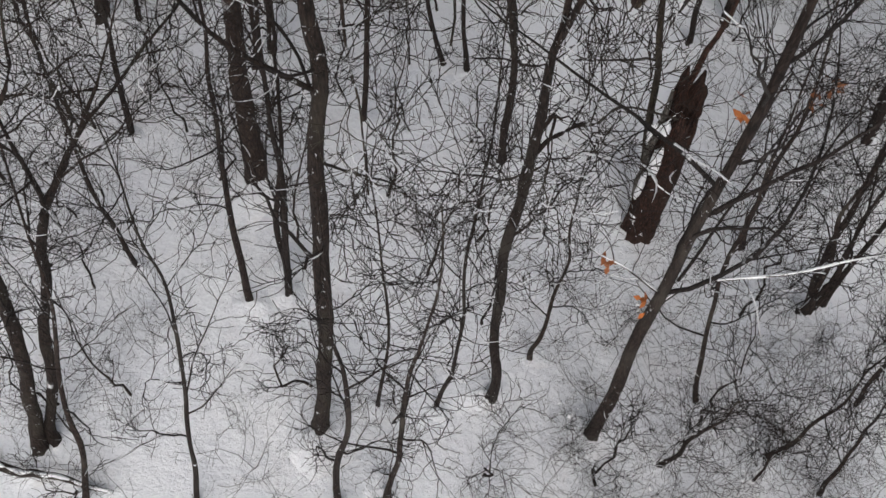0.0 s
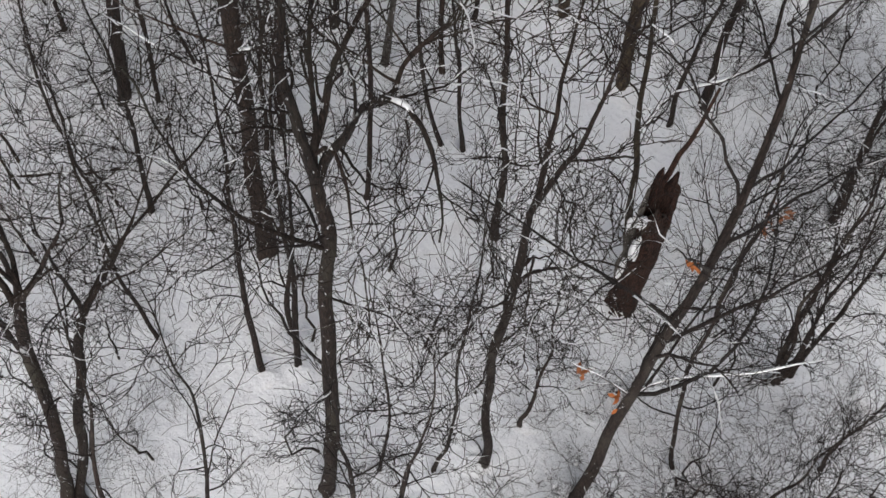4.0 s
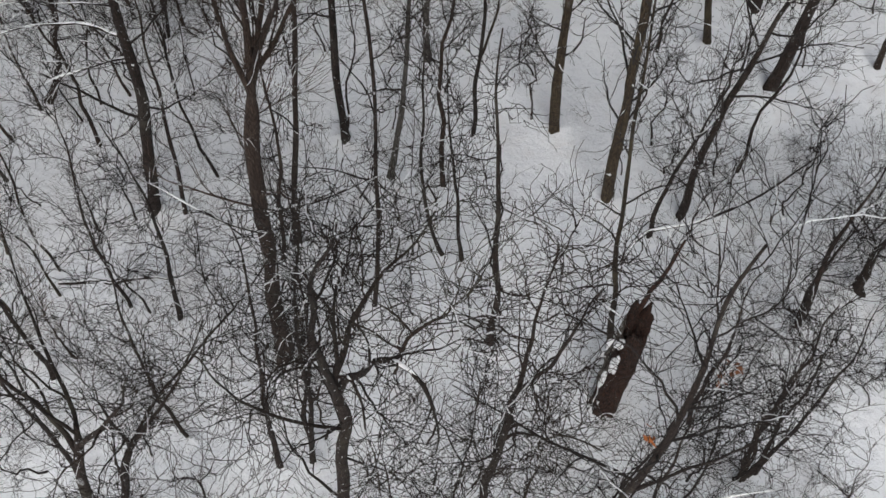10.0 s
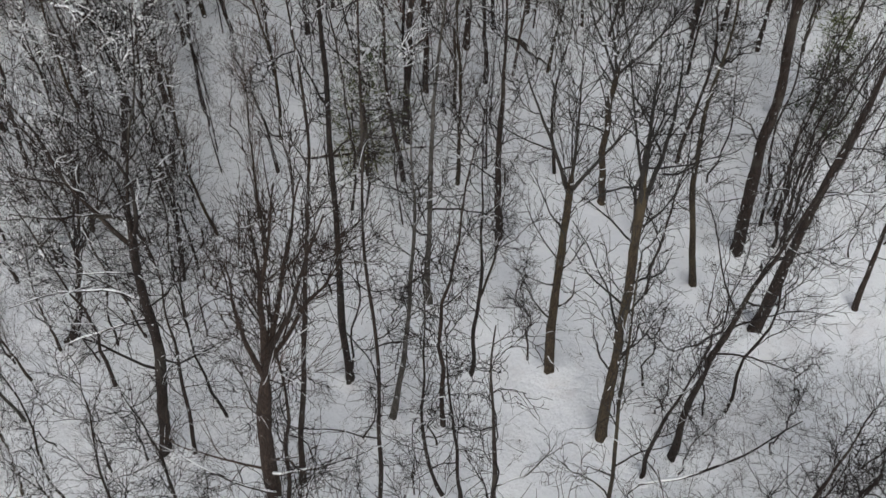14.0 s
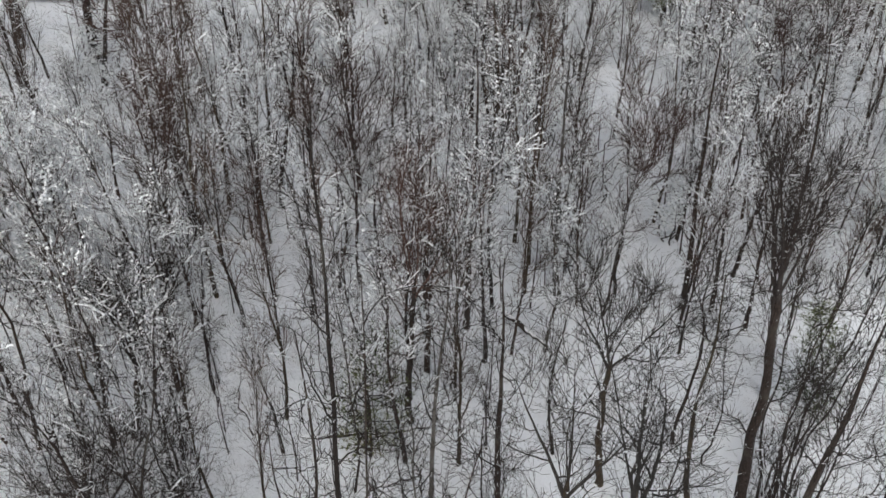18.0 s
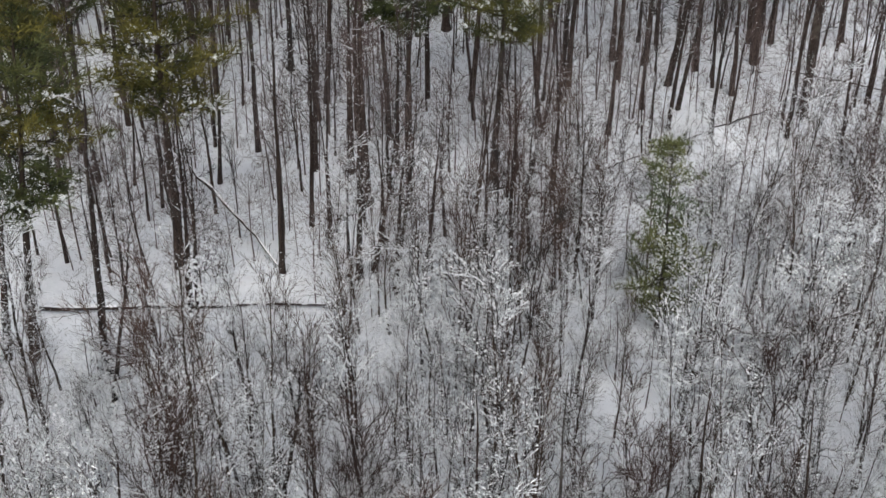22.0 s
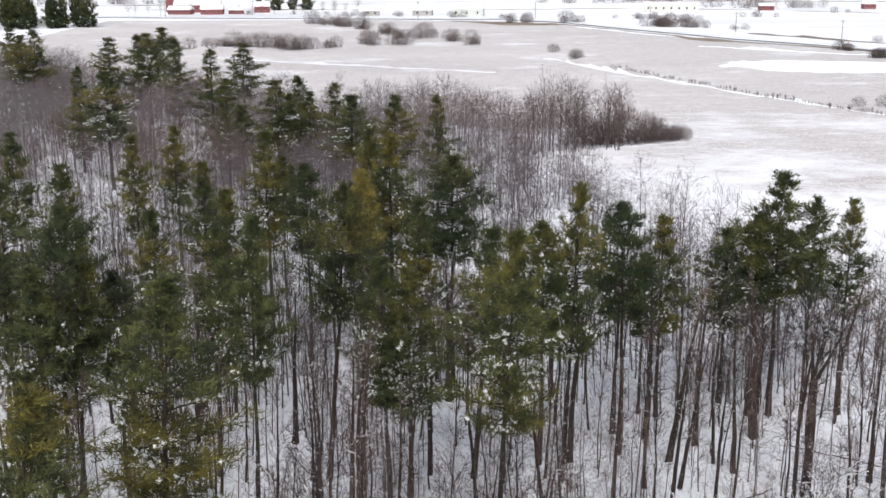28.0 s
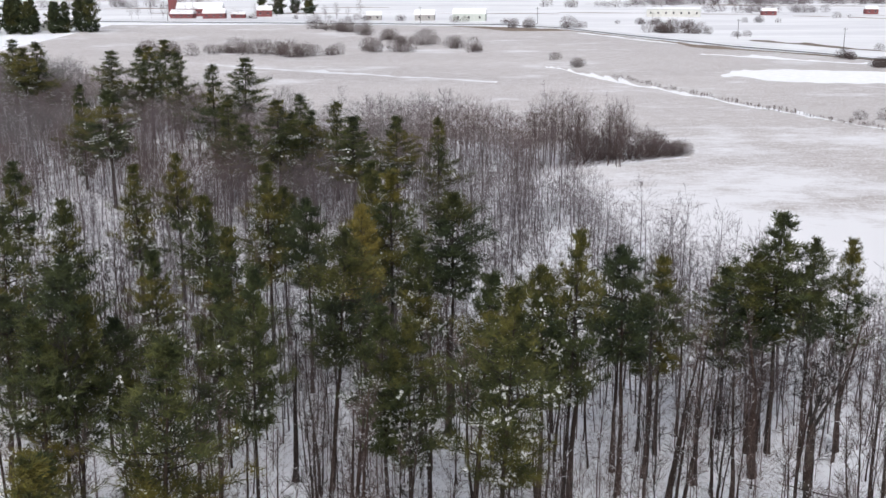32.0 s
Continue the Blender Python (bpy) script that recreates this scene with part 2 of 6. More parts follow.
def tubes(P, R, sides):
    """Tapered tubes along many paths: P (m, n, 3), R (m, n)."""
    m, n, _ = P.shape
    if m == 0:
        return np.zeros((0, 3)), np.zeros((0, 4), int)
    T = unit(np.gradient(P, axis=1))
    ref = np.where(np.abs(T[..., 2:3]) < 0.9, [[[0.0, 0.0, 1.0]]], [[[1.0, 0.0, 0.0]]])
    A = unit(np.cross(T, ref))
    B = np.cross(T, A)
    a = np.arange(sides) * 2 * np.pi / sides
    ring = A[:, :, None] * np.cos(a)[None, None, :, None] + B[:, :, None] * np.sin(a)[None, None, :, None]
    V = (P[:, :, None] + R[:, :, None, None] * ring).reshape(-1, 3)
    i, j, k = np.meshgrid(np.arange(m), np.arange(n - 1), np.arange(sides), indexing="ij")
    b = (i * n + j) * sides
    k2 = (k + 1) % sides
    F = np.stack([b + k, b + k2, b + sides + k2, b + sides + k], -1).reshape(-1, 4)
    return V, F


def spikes(P, R):
    """Thin three-sided spikes along straight twigs."""
    m = len(P)
    a, z = P[:, 0], P[:, -1]
    t = unit(z - a)
    u = unit(np.cross(t, np.array([0.3, 0.5, 0.8])))
    v = np.cross(t, u)
    r = R[:, :1]
    V = np.stack([a + u * r, a + (v * 0.87 - u * 0.5) * r, a - (v * 0.87 + u * 0.5) * r, z], 1)
    F = np.array([[0, 1, 3], [1, 2, 3], [2, 0, 3]])
    return V.reshape(-1, 3), (F[None] + 4 * np.arange(m)[:, None, None]).reshape(-1, 3)


def shoots(rng, P, R, gid, per, span, angle, length, n, wander, up, taper=0.25, thick=0.55, rmin=0.006, fall=0.6, stout=0.0105, even=False):
    """Side shoots on every parent path: per each, between span of it, leaving at angle degrees."""
    m = len(P)
    if m == 0 or per <= 0:
        return np.zeros((0, n, 3)), np.zeros((0, n)), np.zeros(0, int)
    own = np.repeat(np.arange(m), per)
    k = len(own)
    u = span[0] + (span[1] - span[0]) * ((np.tile(np.arange(per), m) + rng.random(k)) / per)
    f = u * (P.shape[1] - 1)
    i0 = np.minimum(f.astype(int), P.shape[1] - 2)
    w = (f - i0)[:, None]
    pos = P[own, i0] * (1 - w) + P[own, i0 + 1] * w
    tan = unit(P[own, i0 + 1] - P[own, i0])
    rad = R[own, i0] * (1 - w[:, 0]) + R[own, i0 + 1] * w[:, 0]
    flat = unit(rng.normal(size=(m, 3)) * np.array([0.7, 0.7, 1.0]))[own]
    u1 = unit(np.cross(tan, flat))
    az = (np.arange(k) % 2) * np.pi + rng.normal(size=k) * 0.55
    side = u1 * np.cos(az)[:, None] + np.cross(tan, u1) * np.sin(az)[:, None]
    if even:
        az = np.tile(np.arange(per) * 2.4, m) + rng.random(k) * 0.6
        u1 = unit(np.cross(tan, np.array([0.2, 1.0, 0.1])))
        side = u1 * np.cos(az)[:, None] + np.cross(tan, u1) * np.sin(az)[:, None]
    ang = np.radians(angle[0] + (angle[1] - angle[0]) * rng.random(k))[:, None]
    d = unit(tan * np.cos(ang) + side * np.sin(ang))
    ln = (length[0] + (length[1] - length[0]) * rng.random(k)) * (1 - fall * (u - span[0]) / max(span[1] - span[0], 1e-6))
    out = np.empty((k, n, 3))
    out[:, 0] = pos
    curl = unit(np.cross(d, rng.normal(size=(k, 3)))) * (rng.random(k) * (0.55 if wander > 0.06 else 0.25) / (n - 1))[:, None]
    kink = unit(np.cross(d, rng.normal(size=(k, 3))))
    turn = np.where(rng.random(k) < 0.5, 1.0, -1.0)
    for s in range(1, n):
        turn = np.where(rng.random(k) < 0.72, -turn, turn)
        d = unit(d + kink * (turn * wander * (0.5 + 0.9 * rng.random(k)))[:, None] + rng.normal(size=(k, 3)) * wander * 0.75 + curl + np.array([0, 0, up]))
        out[:, s] = out[:, s - 1] + d * (ln / (n - 1))[:, None]
    r0 = np.maximum(np.minimum(rad * thick, stout * ln + 0.004), rmin)
    rr = r0[:, None] * np.linspace(1, taper, n)[None]
    return out, np.maximum(rr, rmin * 0.6), gid[own]


def snow_on(P, R, rng, share, extra=0.008):
    """Snow lying along the upper side of a share of the paths, where they are not too steep."""
    m = rng.random(len(P)) < share
    P, R = P[m], R[m]
    if len(P) == 0:
        return np.zeros((0, 3)), np.zeros((0, 4), int)
    T = unit(np.gradient(P, axis=1))
    flat = np.clip((0.80 - np.abs(T[..., 2])) / 0.25, 0, 1)
    n = P.shape[1]
    at, run = rng.random((len(P), 1)) * 1.1 - 0.05, 0.12 + 0.5 * rng.random((len(P), 1))
    keep = np.clip(rng.normal(1.0, 0.25, P.shape[:2]), 0.3, 1.4) * (np.abs(np.linspace(0, 1, n)[None] - at) < run)
    Q = P.copy()
    Q[..., 2] += R * 0.85 * flat + extra * 0.4 * flat
    return tubes(Q, (np.minimum(R * 0.62, 0.030) + extra) * flat * keep + 0.0005, 3)


LUMP_V = np.array([[1, 0, -0.2], [-0.5, 0.8, -0.2], [-0.5, -0.8, -0.2], [0, 0, 0.8]], float)
LUMP_F = np.array([[0, 1, 3], [1, 2, 3], [2, 0, 3], [2, 1, 0]])


def clumps(P, rng, count, size):
    """Small lumps of snow caught on twigs."""
    if len(P) == 0 or count == 0:
        return np.zeros((0, 3)), np.zeros((0, 3), int)
    i, j = rng.integers(0, len(P), count), rng.integers(0, P.shape[1], count)
    s = size * (0.4 + rng.random(count) ** 2)
    a = rng.random(count) * 6.28
    sx = s * (0.7 + 1.1 * rng.random(count))
    c, sn = np.cos(a), np.sin(a)
    lx, ly = LUMP_V[None, :, 0] * sx[:, None], LUMP_V[None, :, 1] * s[:, None]
    V = np.stack([lx * c[:, None] - ly * sn[:, None], lx * sn[:, None] + ly * c[:, None], LUMP_V[None, :, 2] * s[:, None]], -1)
    V += (P[i, j] + np.array([0, 0, 0.01]))[:, None]
    F = (LUMP_F[None] + 4 * np.arange(count)[:, None, None]).reshape(-1, 3)
    return V.reshape(-1, 3), F


def trunk_path(knots, n, rng, wiggle):
    """A smooth path from the foot through the knots (offsets from the foot)."""
    k = np.array([(0.0, 0.0, 0.0), *knots])
    z = np.linspace(0, k[-1, 2], n)
    p = np.stack([np.interp(z, k[:, 2], k[:, 0]), np.interp(z, k[:, 2], k[:, 1]), z], 1)
    for _ in range(2):
        p[1:-1] = 0.25 * p[:-2] + 0.5 * p[1:-1] + 0.25 * p[2:]
    w = np.cumsum(rng.normal(size=(n, 2)), axis=0) * wiggle
    w -= np.linspace(0, 1, n)[:, None] * w[-1]
    p[:, :2] += w
    return p


def trunk_skin(P, R, sides):
    """A trunk with knobs, slight ridges and root lobes at the foot."""
    n = 3 * len(P) - 2
    t = np.linspace(0, len(P) - 1, n)
    Q = np.stack([np.interp(t, np.arange(len(P)), P[:, k]) for k in range(3)], 1)
    for _ in range(2):
        Q[1:-1] = 0.25 * Q[:-2] + 0.5 * Q[1:-1] + 0.25 * Q[2:]
    V, F = tubes(Q[None], np.interp(t, np.arange(len(P)), R)[None], sides)
    V = V.reshape(n, sides, 3)
    r2 = np.random.default_rng(int(R[0] * 100000) + n)
    z = (Q[:, 2] - Q[0, 2])[:, None]
    a = np.arange(sides)[None] * 2 * np.pi / sides
    k = 1 + 0.06 * np.sin(2 * a + z * 0.7 + R[0] * 90) + 0.05 * np.sin(3 * a - z * 1.3) + 0.045 * r2.normal(size=(n, sides))
    k = k + np.exp(-z / 0.35) * (0.10 + 0.28 * np.cos(3 * a + R[0] * 400) + 0.16 * np.cos(5 * a + R[0] * 700))
    V = Q[:, None] + (V - Q[:, None]) * k[..., None]
    return V.reshape(-1, 3), F


def flare(r, n, tip):
    """Radii of a trunk: a flare at the foot, then a taper."""
    t = np.linspace(0, 1, n)
    knobs = 1 + 0.05 * np.sin(t * 31 + r * 900) + 0.03 * np.sin(t * 53 + r * 500)
    return r * (1 - (1 - tip) * t ** 0.9) * (1 + 0.10 * np.exp(-t * n * 1.1)) * knobs


# kind: limbs per trunk, where they start, their angle and length; then the shoots on limbs and the twigs on these
HABIT = {
    "oak": dict(forks=(4, 10, 30, 4.5, 7.5, 0.08, 0.07), limbs=4, span=(0.50, 0.95), angle=(30, 62), length=(2.2, 4.2), wander=0.24, up=0.06, sub=(5, 0.9, 2.4), twig=(3, 0.5, 1.3), fork=(25, 65), fine=0, wig=0.075),
    "stem": dict(forks=(8, 4, 24, 4.0, 7.0, 0.045, 0.06), limbs=5, span=(0.60, 0.9), angle=(35, 70), length=(2.2, 3.6), wander=0.11, up=0.07, sub=(6, 0.9, 2.2), twig=(4, 0.5, 1.1), fork=(12, 42), fine=0, wig=0.05),
    "forked": dict(forks=(4, 15, 50, 5.0, 7.5, 0.10, 0.07), limbs=8, span=(0.35, 0.95), angle=(45, 80), length=(2.5, 4.5), wander=0.18, up=0.05, sub=(7, 0.9, 2.2), twig=(5, 0.5, 1.0), fine=0, wig=0.05),
    "bough": dict(limbs=18, span=(0.34, 0.99), angle=(15, 48), length=(2.2, 5.0), wander=0.15, up=0.06, sub=(6, 1.0, 2.0), twig=(4, 0.5, 1.3), fork=(15, 50), fine=0, wig=0.07),
    "crook": dict(forks=(3, 10, 35, 4.5, 7.0, 0.12, 0.06), limbs=5, span=(0.40, 0.95), angle=(35, 70), length=(1.8, 3.6), wander=0.20, up=0.05, sub=(6, 0.9, 2.2), twig=(4, 0.5, 1.3), fork=(20, 55), fine=0, wig=0.07),
    "slim": dict(limbs=12, span=(0.25, 0.98), angle=(30, 65), length=(1.2, 3.0), wander=0.20, up=0.06, sub=(5, 0.7, 1.9), twig=(4, 0.4, 1.1), fork=(20, 55), fine=0, wig=0.05),
    "lank": dict(limbs=13, span=(0.25, 0.98), angle=(30, 65), length=(1.2, 3.0), wander=0.20, up=0.06, sub=(5, 0.7, 1.8), twig=(3, 0.4, 1.0), fork=(20, 55), fine=0, wig=0.06),
    "clump": dict(limbs=14, span=(0.35, 0.98), angle=(15, 50), length=(1.6, 3.4), wander=0.16, up=0.07, sub=(6, 0.8, 1.9), twig=(5, 0.4, 1.0), fork=(15, 45), fine=0, wig=0.12),
    "spread": dict(forks=(5, 5, 26, 4.6, 7.4, 0.06, 0.05), limbs=5, span=(0.45, 0.95), angle=(40, 75), length=(2.0, 3.6), wander=0.12, up=0.07, sub=(7, 0.9, 2.2), twig=(5, 0.4, 1.0), fork=(12, 42), fine=0, wig=0.06),
    "rising": dict(forks=(4, 4, 17, 4.5, 6.5, 0.05, 0.06), limbs=12, span=(0.28, 0.95), angle=(18, 48), length=(2.4, 4.8), wander=0.10, up=0.06, sub=(5, 0.9, 2.1), twig=(3, 0.4, 1.0), fork=(12, 42), fine=0, wig=0.05),
    "bush": dict(limbs=13, span=(0.15, 0.98), angle=(20, 55), length=(1.4, 3.2), wander=0.20, up=0.06, sub=(5, 0.7, 1.8), twig=(3, 0.4, 1.0), fork=(20, 55), fine=0, wig=0.07),
    "tall": dict(limbs=13, span=(0.40, 0.99), angle=(18, 48), length=(1.4, 3.4), wander=0.12, up=0.10, sub=(6, 0.7, 1.6), twig=(4, 0.4, 0.9), fork=(18, 50), fine=0, wig=0.03),
}


def arm_path(points, n, rng):
    """A smooth crooked limb through a few points."""
    p = np.array(points, float)
    s = np.concatenate([[0], np.cumsum(np.linalg.norm(np.diff(p, axis=0), axis=1))])
    t = np.linspace(0, s[-1], n)
    q = np.stack([np.interp(t, s, p[:, k]) for k in range(3)], 1)
    q[1:] += rng.normal(size=(n - 1, 3)) * 0.05
    for _ in range(2):
        q[1:-1] = 0.25 * q[:-2] + 0.5 * q[1:-1] + 0.25 * q[2:]
    return q


def grow(kind, knots, r, seed, rmin, snow, lumps=0, stems=None, light=False, arms=()):
    """All paths of one tree, level by level: trunks, then forks, limbs, shoots and twigs with the limb that each belongs to."""
    h = HABIT[kind]
    rng = np.random.default_rng(seed)
    n = 14
    tip = 0.55 if "forks" in h and stems is None else 0.12
    if stems is None:
        TP, TR = trunk_path(knots, n, rng, h["wig"])[None], flare(r, n, tip)[None]
    else:
        TP = np.stack([trunk_path(k, n, rng, h["wig"]) + np.array([o[0], o[1], 0]) for k, o in stems])
        TR = np.stack([flare(r * (0.6 + 0.5 * rng.random()), n, tip) for _ in stems])
    if tip > 0.5:
        TR[:, -1] *= 0.15
    scale = min(1.25, max(0.55, knots[-1][2] / 14.0))
    ns, nw, nl = (4, 2, 5) if light else (8, 6, 10)
    fork = h.get("fork", (25, 65))
    ln = tuple(v * (1.0 if "forks" in h else scale) for v in h["length"])
    per = max(3, int(round(h["limbs"] / len(TP))))
    L = shoots(rng, TP, TR, np.zeros(len(TP), int), per, h["span"], h["angle"], ln, nl, h["wander"], h["up"], thick=0.30 if "forks" in h else 0.48, rmin=rmin * 1.5, fall=0.55, even=True)
    L = (L[0], L[1], np.arange(len(L[0])))
    levels = []
    if "forks" in h and stems is None:
        k, a0, a1, l0, l1, w, u = h["forks"]
        M = shoots(rng, TP, TR, np.zeros(1, int), k, (0.86, 0.97), (a0, a1), (l0, l1), 10, w, u, taper=0.14, thick=0.50 if k > 5 else 0.64, rmin=rmin * 2, fall=0.1, stout=0.04, even=True)
        if arms:
            k = len(arms)
            foot_ = [[np.interp(q[0][2] - 0.6, TP[0, :, 2], TP[0, :, c]) for c in range(3)] for w_, q in arms]
            MP = np.stack([arm_path([f_, *q] if q[0][2] < TP[0, -1, 2] + 0.5 else q, 18, rng) for f_, (w_, q) in zip(foot_, arms)])
            MR = np.stack([r * w_ * 0.78 * np.linspace(1, 0.14, 18) for w_, q in arms])
            M = (MP, np.maximum(MR, rmin * 2), None)
        M = (M[0], M[1], np.arange(k) + len(L[0]))
        more_ = (0.62 if kind == "stem" else 0.55) if arms else 0.7
        B = shoots(rng, M[0], M[1], M[2], (5 if kind == "stem" else 7) if arms else 6, (0.16, 0.98), fork if kind == "stem" else (20, 55), (ln[0] * more_, ln[1] * more_), nl, h["wander"], h["up"], thick=0.6, rmin=rmin * 1.4, fall=0.5)
        levels.append((M, 6))
        L = tuple(np.concatenate([p, q]) for p, q in zip(L, B))
    S = shoots(rng, *L, h["sub"][0], (0.2, 0.98), fork, h["sub"][1:], ns, h["wander"] * 1.35, h["up"], rmin=rmin * 1.2)
    W = shoots(rng, *S, h["twig"][0], (0.12, 0.98), fork, h["twig"][1:], nw, h["wander"] * 1.6, h["up"], rmin=rmin)
    X = shoots(rng, *W, h["fine"], (0.2, 0.95), (25, 65), (0.2, 0.45), 3, 0.2, 0.03, rmin=rmin * 0.8)
    levels += [(L, 4 if light else 5), (S, 3 if light else 4), (W, 3), (X, 3)]
    more = 0.012 if snow > 0.6 else 0.008 if snow > 0.14 else 0.004
    laden = rng.random(len(L[0])) < snow * 1.15
    deep_ = 1.7 if light else 1.0
    white = [snow_on(L[0][laden], L[1][laden], rng, 1.0, more * 1.3 * deep_), snow_on(S[0], S[1], rng, min(0.9, snow * 1.1), more * deep_), snow_on(W[0], W[1], rng, min(0.8, snow * (0.85 if light else 0.7)), more * 0.8 * deep_), clumps(W[0] if light else S[0], rng, int(lumps * 1.3), 0.058 if kind == "thicket" else 0.046 if light else 0.042)]
    if arms:
        white.append(snow_on(M[0], M[1], rng, 0.6, 0.010))
    return (TP, TR), levels, white


def tree_thing(name, label, category, x, y, group=""):
    e = new(name)
    e.empty_display_size = 0.3
    e.location = (x, y, -0.25)
    return tagged(e, label, category, group)


feet = []


def near_tree(name, label, kind, x, y, r, knots, seed, bark, twig, snow=0.25, lumps=0, rmin=0.008, arms=()):
    """A tree that is seen close by: its trunk, each limb with its twigs, and the snow on it are parts."""
    e = tree_thing(name, label, "tree", x, y)
    (TP, TR), levels, white = grow(kind, knots, r, seed, rmin, snow, lumps, arms=arms)
    part("trunk", [trunk_skin(TP[0], TR[0], 12)], bark, e)
    feet.append((e, x, y, TR[0, 0]))
    for g in np.unique(np.concatenate([a[2] for a, s in levels])):
        part("limb", [tubes(a[0][a[2] == g], a[1][a[2] == g], s) for a, s in levels], bark if levels[0][1] == 6 and g in levels[0][0][2] else twig, e)
    if sum(len(f) for v, f in white):
        tagged(part("snow_cover", white, SNOW, e, "white snow lying along the branches"), kind="stuff")
    return e


def mid_tree(name, label, kind, x, y, r, knots, seed, bark, twig, snow=0.2, lumps=0, rmin=0.012, stems=None, group="", light=False):
    """A tree farther off: trunk, crown of limbs and twigs, snow."""
    e = tree_thing(name, label, "shrub" if "shrub" in name else "tree", x, y, group)
    (TP, TR), levels, white = grow(kind, knots, r, seed, rmin, snow, lumps, stems=stems, light=light)
    for i in range(len(TP)):
        part("trunk" if stems is None else "stem", [trunk_skin(TP[i], TR[i], 9) if y > 1 else tubes(TP[i:i + 1], TR[i:i + 1], 8)], bark, e)
        feet.append((e, x + TP[i, 0, 0], y + TP[i, 0, 1], TR[i, 0]))
    part("crown", [spikes(a[0], a[1] * 1.3) if light and a[0].shape[1] == 2 else tubes(a[0], a[1], s) for a, s in levels], twig, e)
    if sum(len(f) for v, f in white):
        tagged(part("snow_cover", white, SNOW, e, "white snow lying along the branches"), kind="stuff")
    return e


# ---- setting: ground, field, road ----
def height(x, y):
    """Low swells of the snow."""
    fade = np.clip((260 - np.hypot(x, y)) / 120, 0, 1)
    s = np.sin(x * 0.37 + 1.3 * np.sin(y * 0.21)) * np.cos(y * 0.29 + 0.8 * np.sin(x * 0.17))
    q = np.sin(x * 1.13 + y * 0.47) * np.sin(y * 0.93 - x * 0.31 + 1.1)
    return (0.09 * s + 0.04 * q) * fade - 0.06


def line(*spans):
    return np.unique(np.concatenate([np.linspace(a, b, n) for a, b, n in spans]))


gx = line((-4000, -320, 10), (-300, -75, 14), (-70, 70, 141), (75, 300, 14), (320, 4000, 10))
gy = line((-3000, -60, 8), (-40, -8, 8), (-6, 125, 132), (130, 400, 28), (450, 4900, 14))
GX, GY = np.meshgrid(gx, gy)
GV = np.stack([GX, GY, height(GX, GY)], -1).reshape(-1, 3)
gi, gj = np.meshgrid(np.arange(len(gy) - 1), np.arange(len(gx) - 1), indexing="ij")
gb = (gi * len(gx) + gj).ravel()
ground = new("ground", mesh_of("ground", [(GV, np.stack([gb, gb + 1, gb + len(gx) + 1, gb + len(gx)], 1))], SNOW_GROUND))
tagged(ground, "snow-covered woodland floor with leaf litter showing through", "ground", kind="structure")


def stubble_material():
    m, nt, bs = material("stubble")
    rows_ = noise_node(nt, 0.5, 5, (0.35, 1.6, 1), rough=0.75)
    drift = noise_node(nt, 0.020, 10, (0.9, 1.5, 1), rough=0.76)
    speck = noise_node(nt, 1.1, 6, (1.6, 0.7, 1), rough=0.8)
    tone = noise_node(nt, 0.01, 3, (0.6, 2.0, 1))
    col = ramp(nt, tone.outputs["Fac"], [(0.3, (0.38, 0.345, 0.33)), (0.7, (0.49, 0.455, 0.435))]).outputs["Color"]
    fm = ramp(nt, rows_.outputs["Fac"], [(0.46, (0, 0, 0)), (0.74, (0.75, 0.75, 0.75))])
    col = mixed(nt, fm.outputs["Color"], col, (0.74, 0.74, 0.75))
    sm = ramp(nt, speck.outputs["Fac"], [(0.49, (0, 0, 0)), (0.63, (0.8, 0.8, 0.8))])
    col = mixed(nt, sm.outputs["Color"], col, (0.74, 0.74, 0.76))
    tc = nt.nodes.new("ShaderNodeTexCoord")
    sp = nt.nodes.new("ShaderNodeSeparateXYZ")
    nt.links.new(tc.outputs["Object"], sp.inputs["Vector"])
    mr = nt.nodes.new("ShaderNodeMapRange")
    mr.inputs["From Min"].default_value, mr.inputs["From Max"].default_value = 330.0, 190.0
    mr.inputs["To Min"].default_value, mr.inputs["To Max"].default_value = 0.0, 0.20
    nt.links.new(sp.outputs["Y"], mr.inputs["Value"])
    ad = nt.nodes.new("ShaderNodeMath")
    nt.links.new(drift.outputs["Fac"], ad.inputs[0])
    nt.links.new(mr.outputs["Result"], ad.inputs[1])
    dm = ramp(nt, ad.outputs[0], [(0.535, (0, 0, 0)), (0.67, (1, 1, 1))])
    col = mixed(nt, dm.outputs["Color"], col, (0.74, 0.74, 0.755))
    nt.links.new(col, bs.inputs["Base Color"])
    bs.inputs["Roughness"].default_value = 0.9
    bump(nt, bs, rows_.outputs["Fac"], 0.4, 0.2)
    return m


STUBBLE = stubble_material()


def meadow_material():
    m, nt, bs = material("meadow_snow")
    wide = noise_node(nt, 0.012, 6, (0.5, 2.2, 1), rough=0.7)
    fine_ = noise_node(nt, 0.25, 5, (0.5, 1.5, 1), rough=0.75)
    col = ramp(nt, wide.outputs["Fac"], [(0.36, (0.66, 0.665, 0.69)), (0.60, (0.83, 0.835, 0.85))]).outputs["Color"]
    fm = ramp(nt, fine_.outputs["Fac"], [(0.58, (0, 0, 0)), (0.74, (0.5, 0.5, 0.5))])
    col = mixed(nt, fm.outputs["Color"], col, (0.56, 0.52, 0.50))
    nt.links.new(col, bs.inputs["Base Color"])
    bs.inputs["Roughness"].default_value = 0.85
    return m


MEADOW = meadow_material()


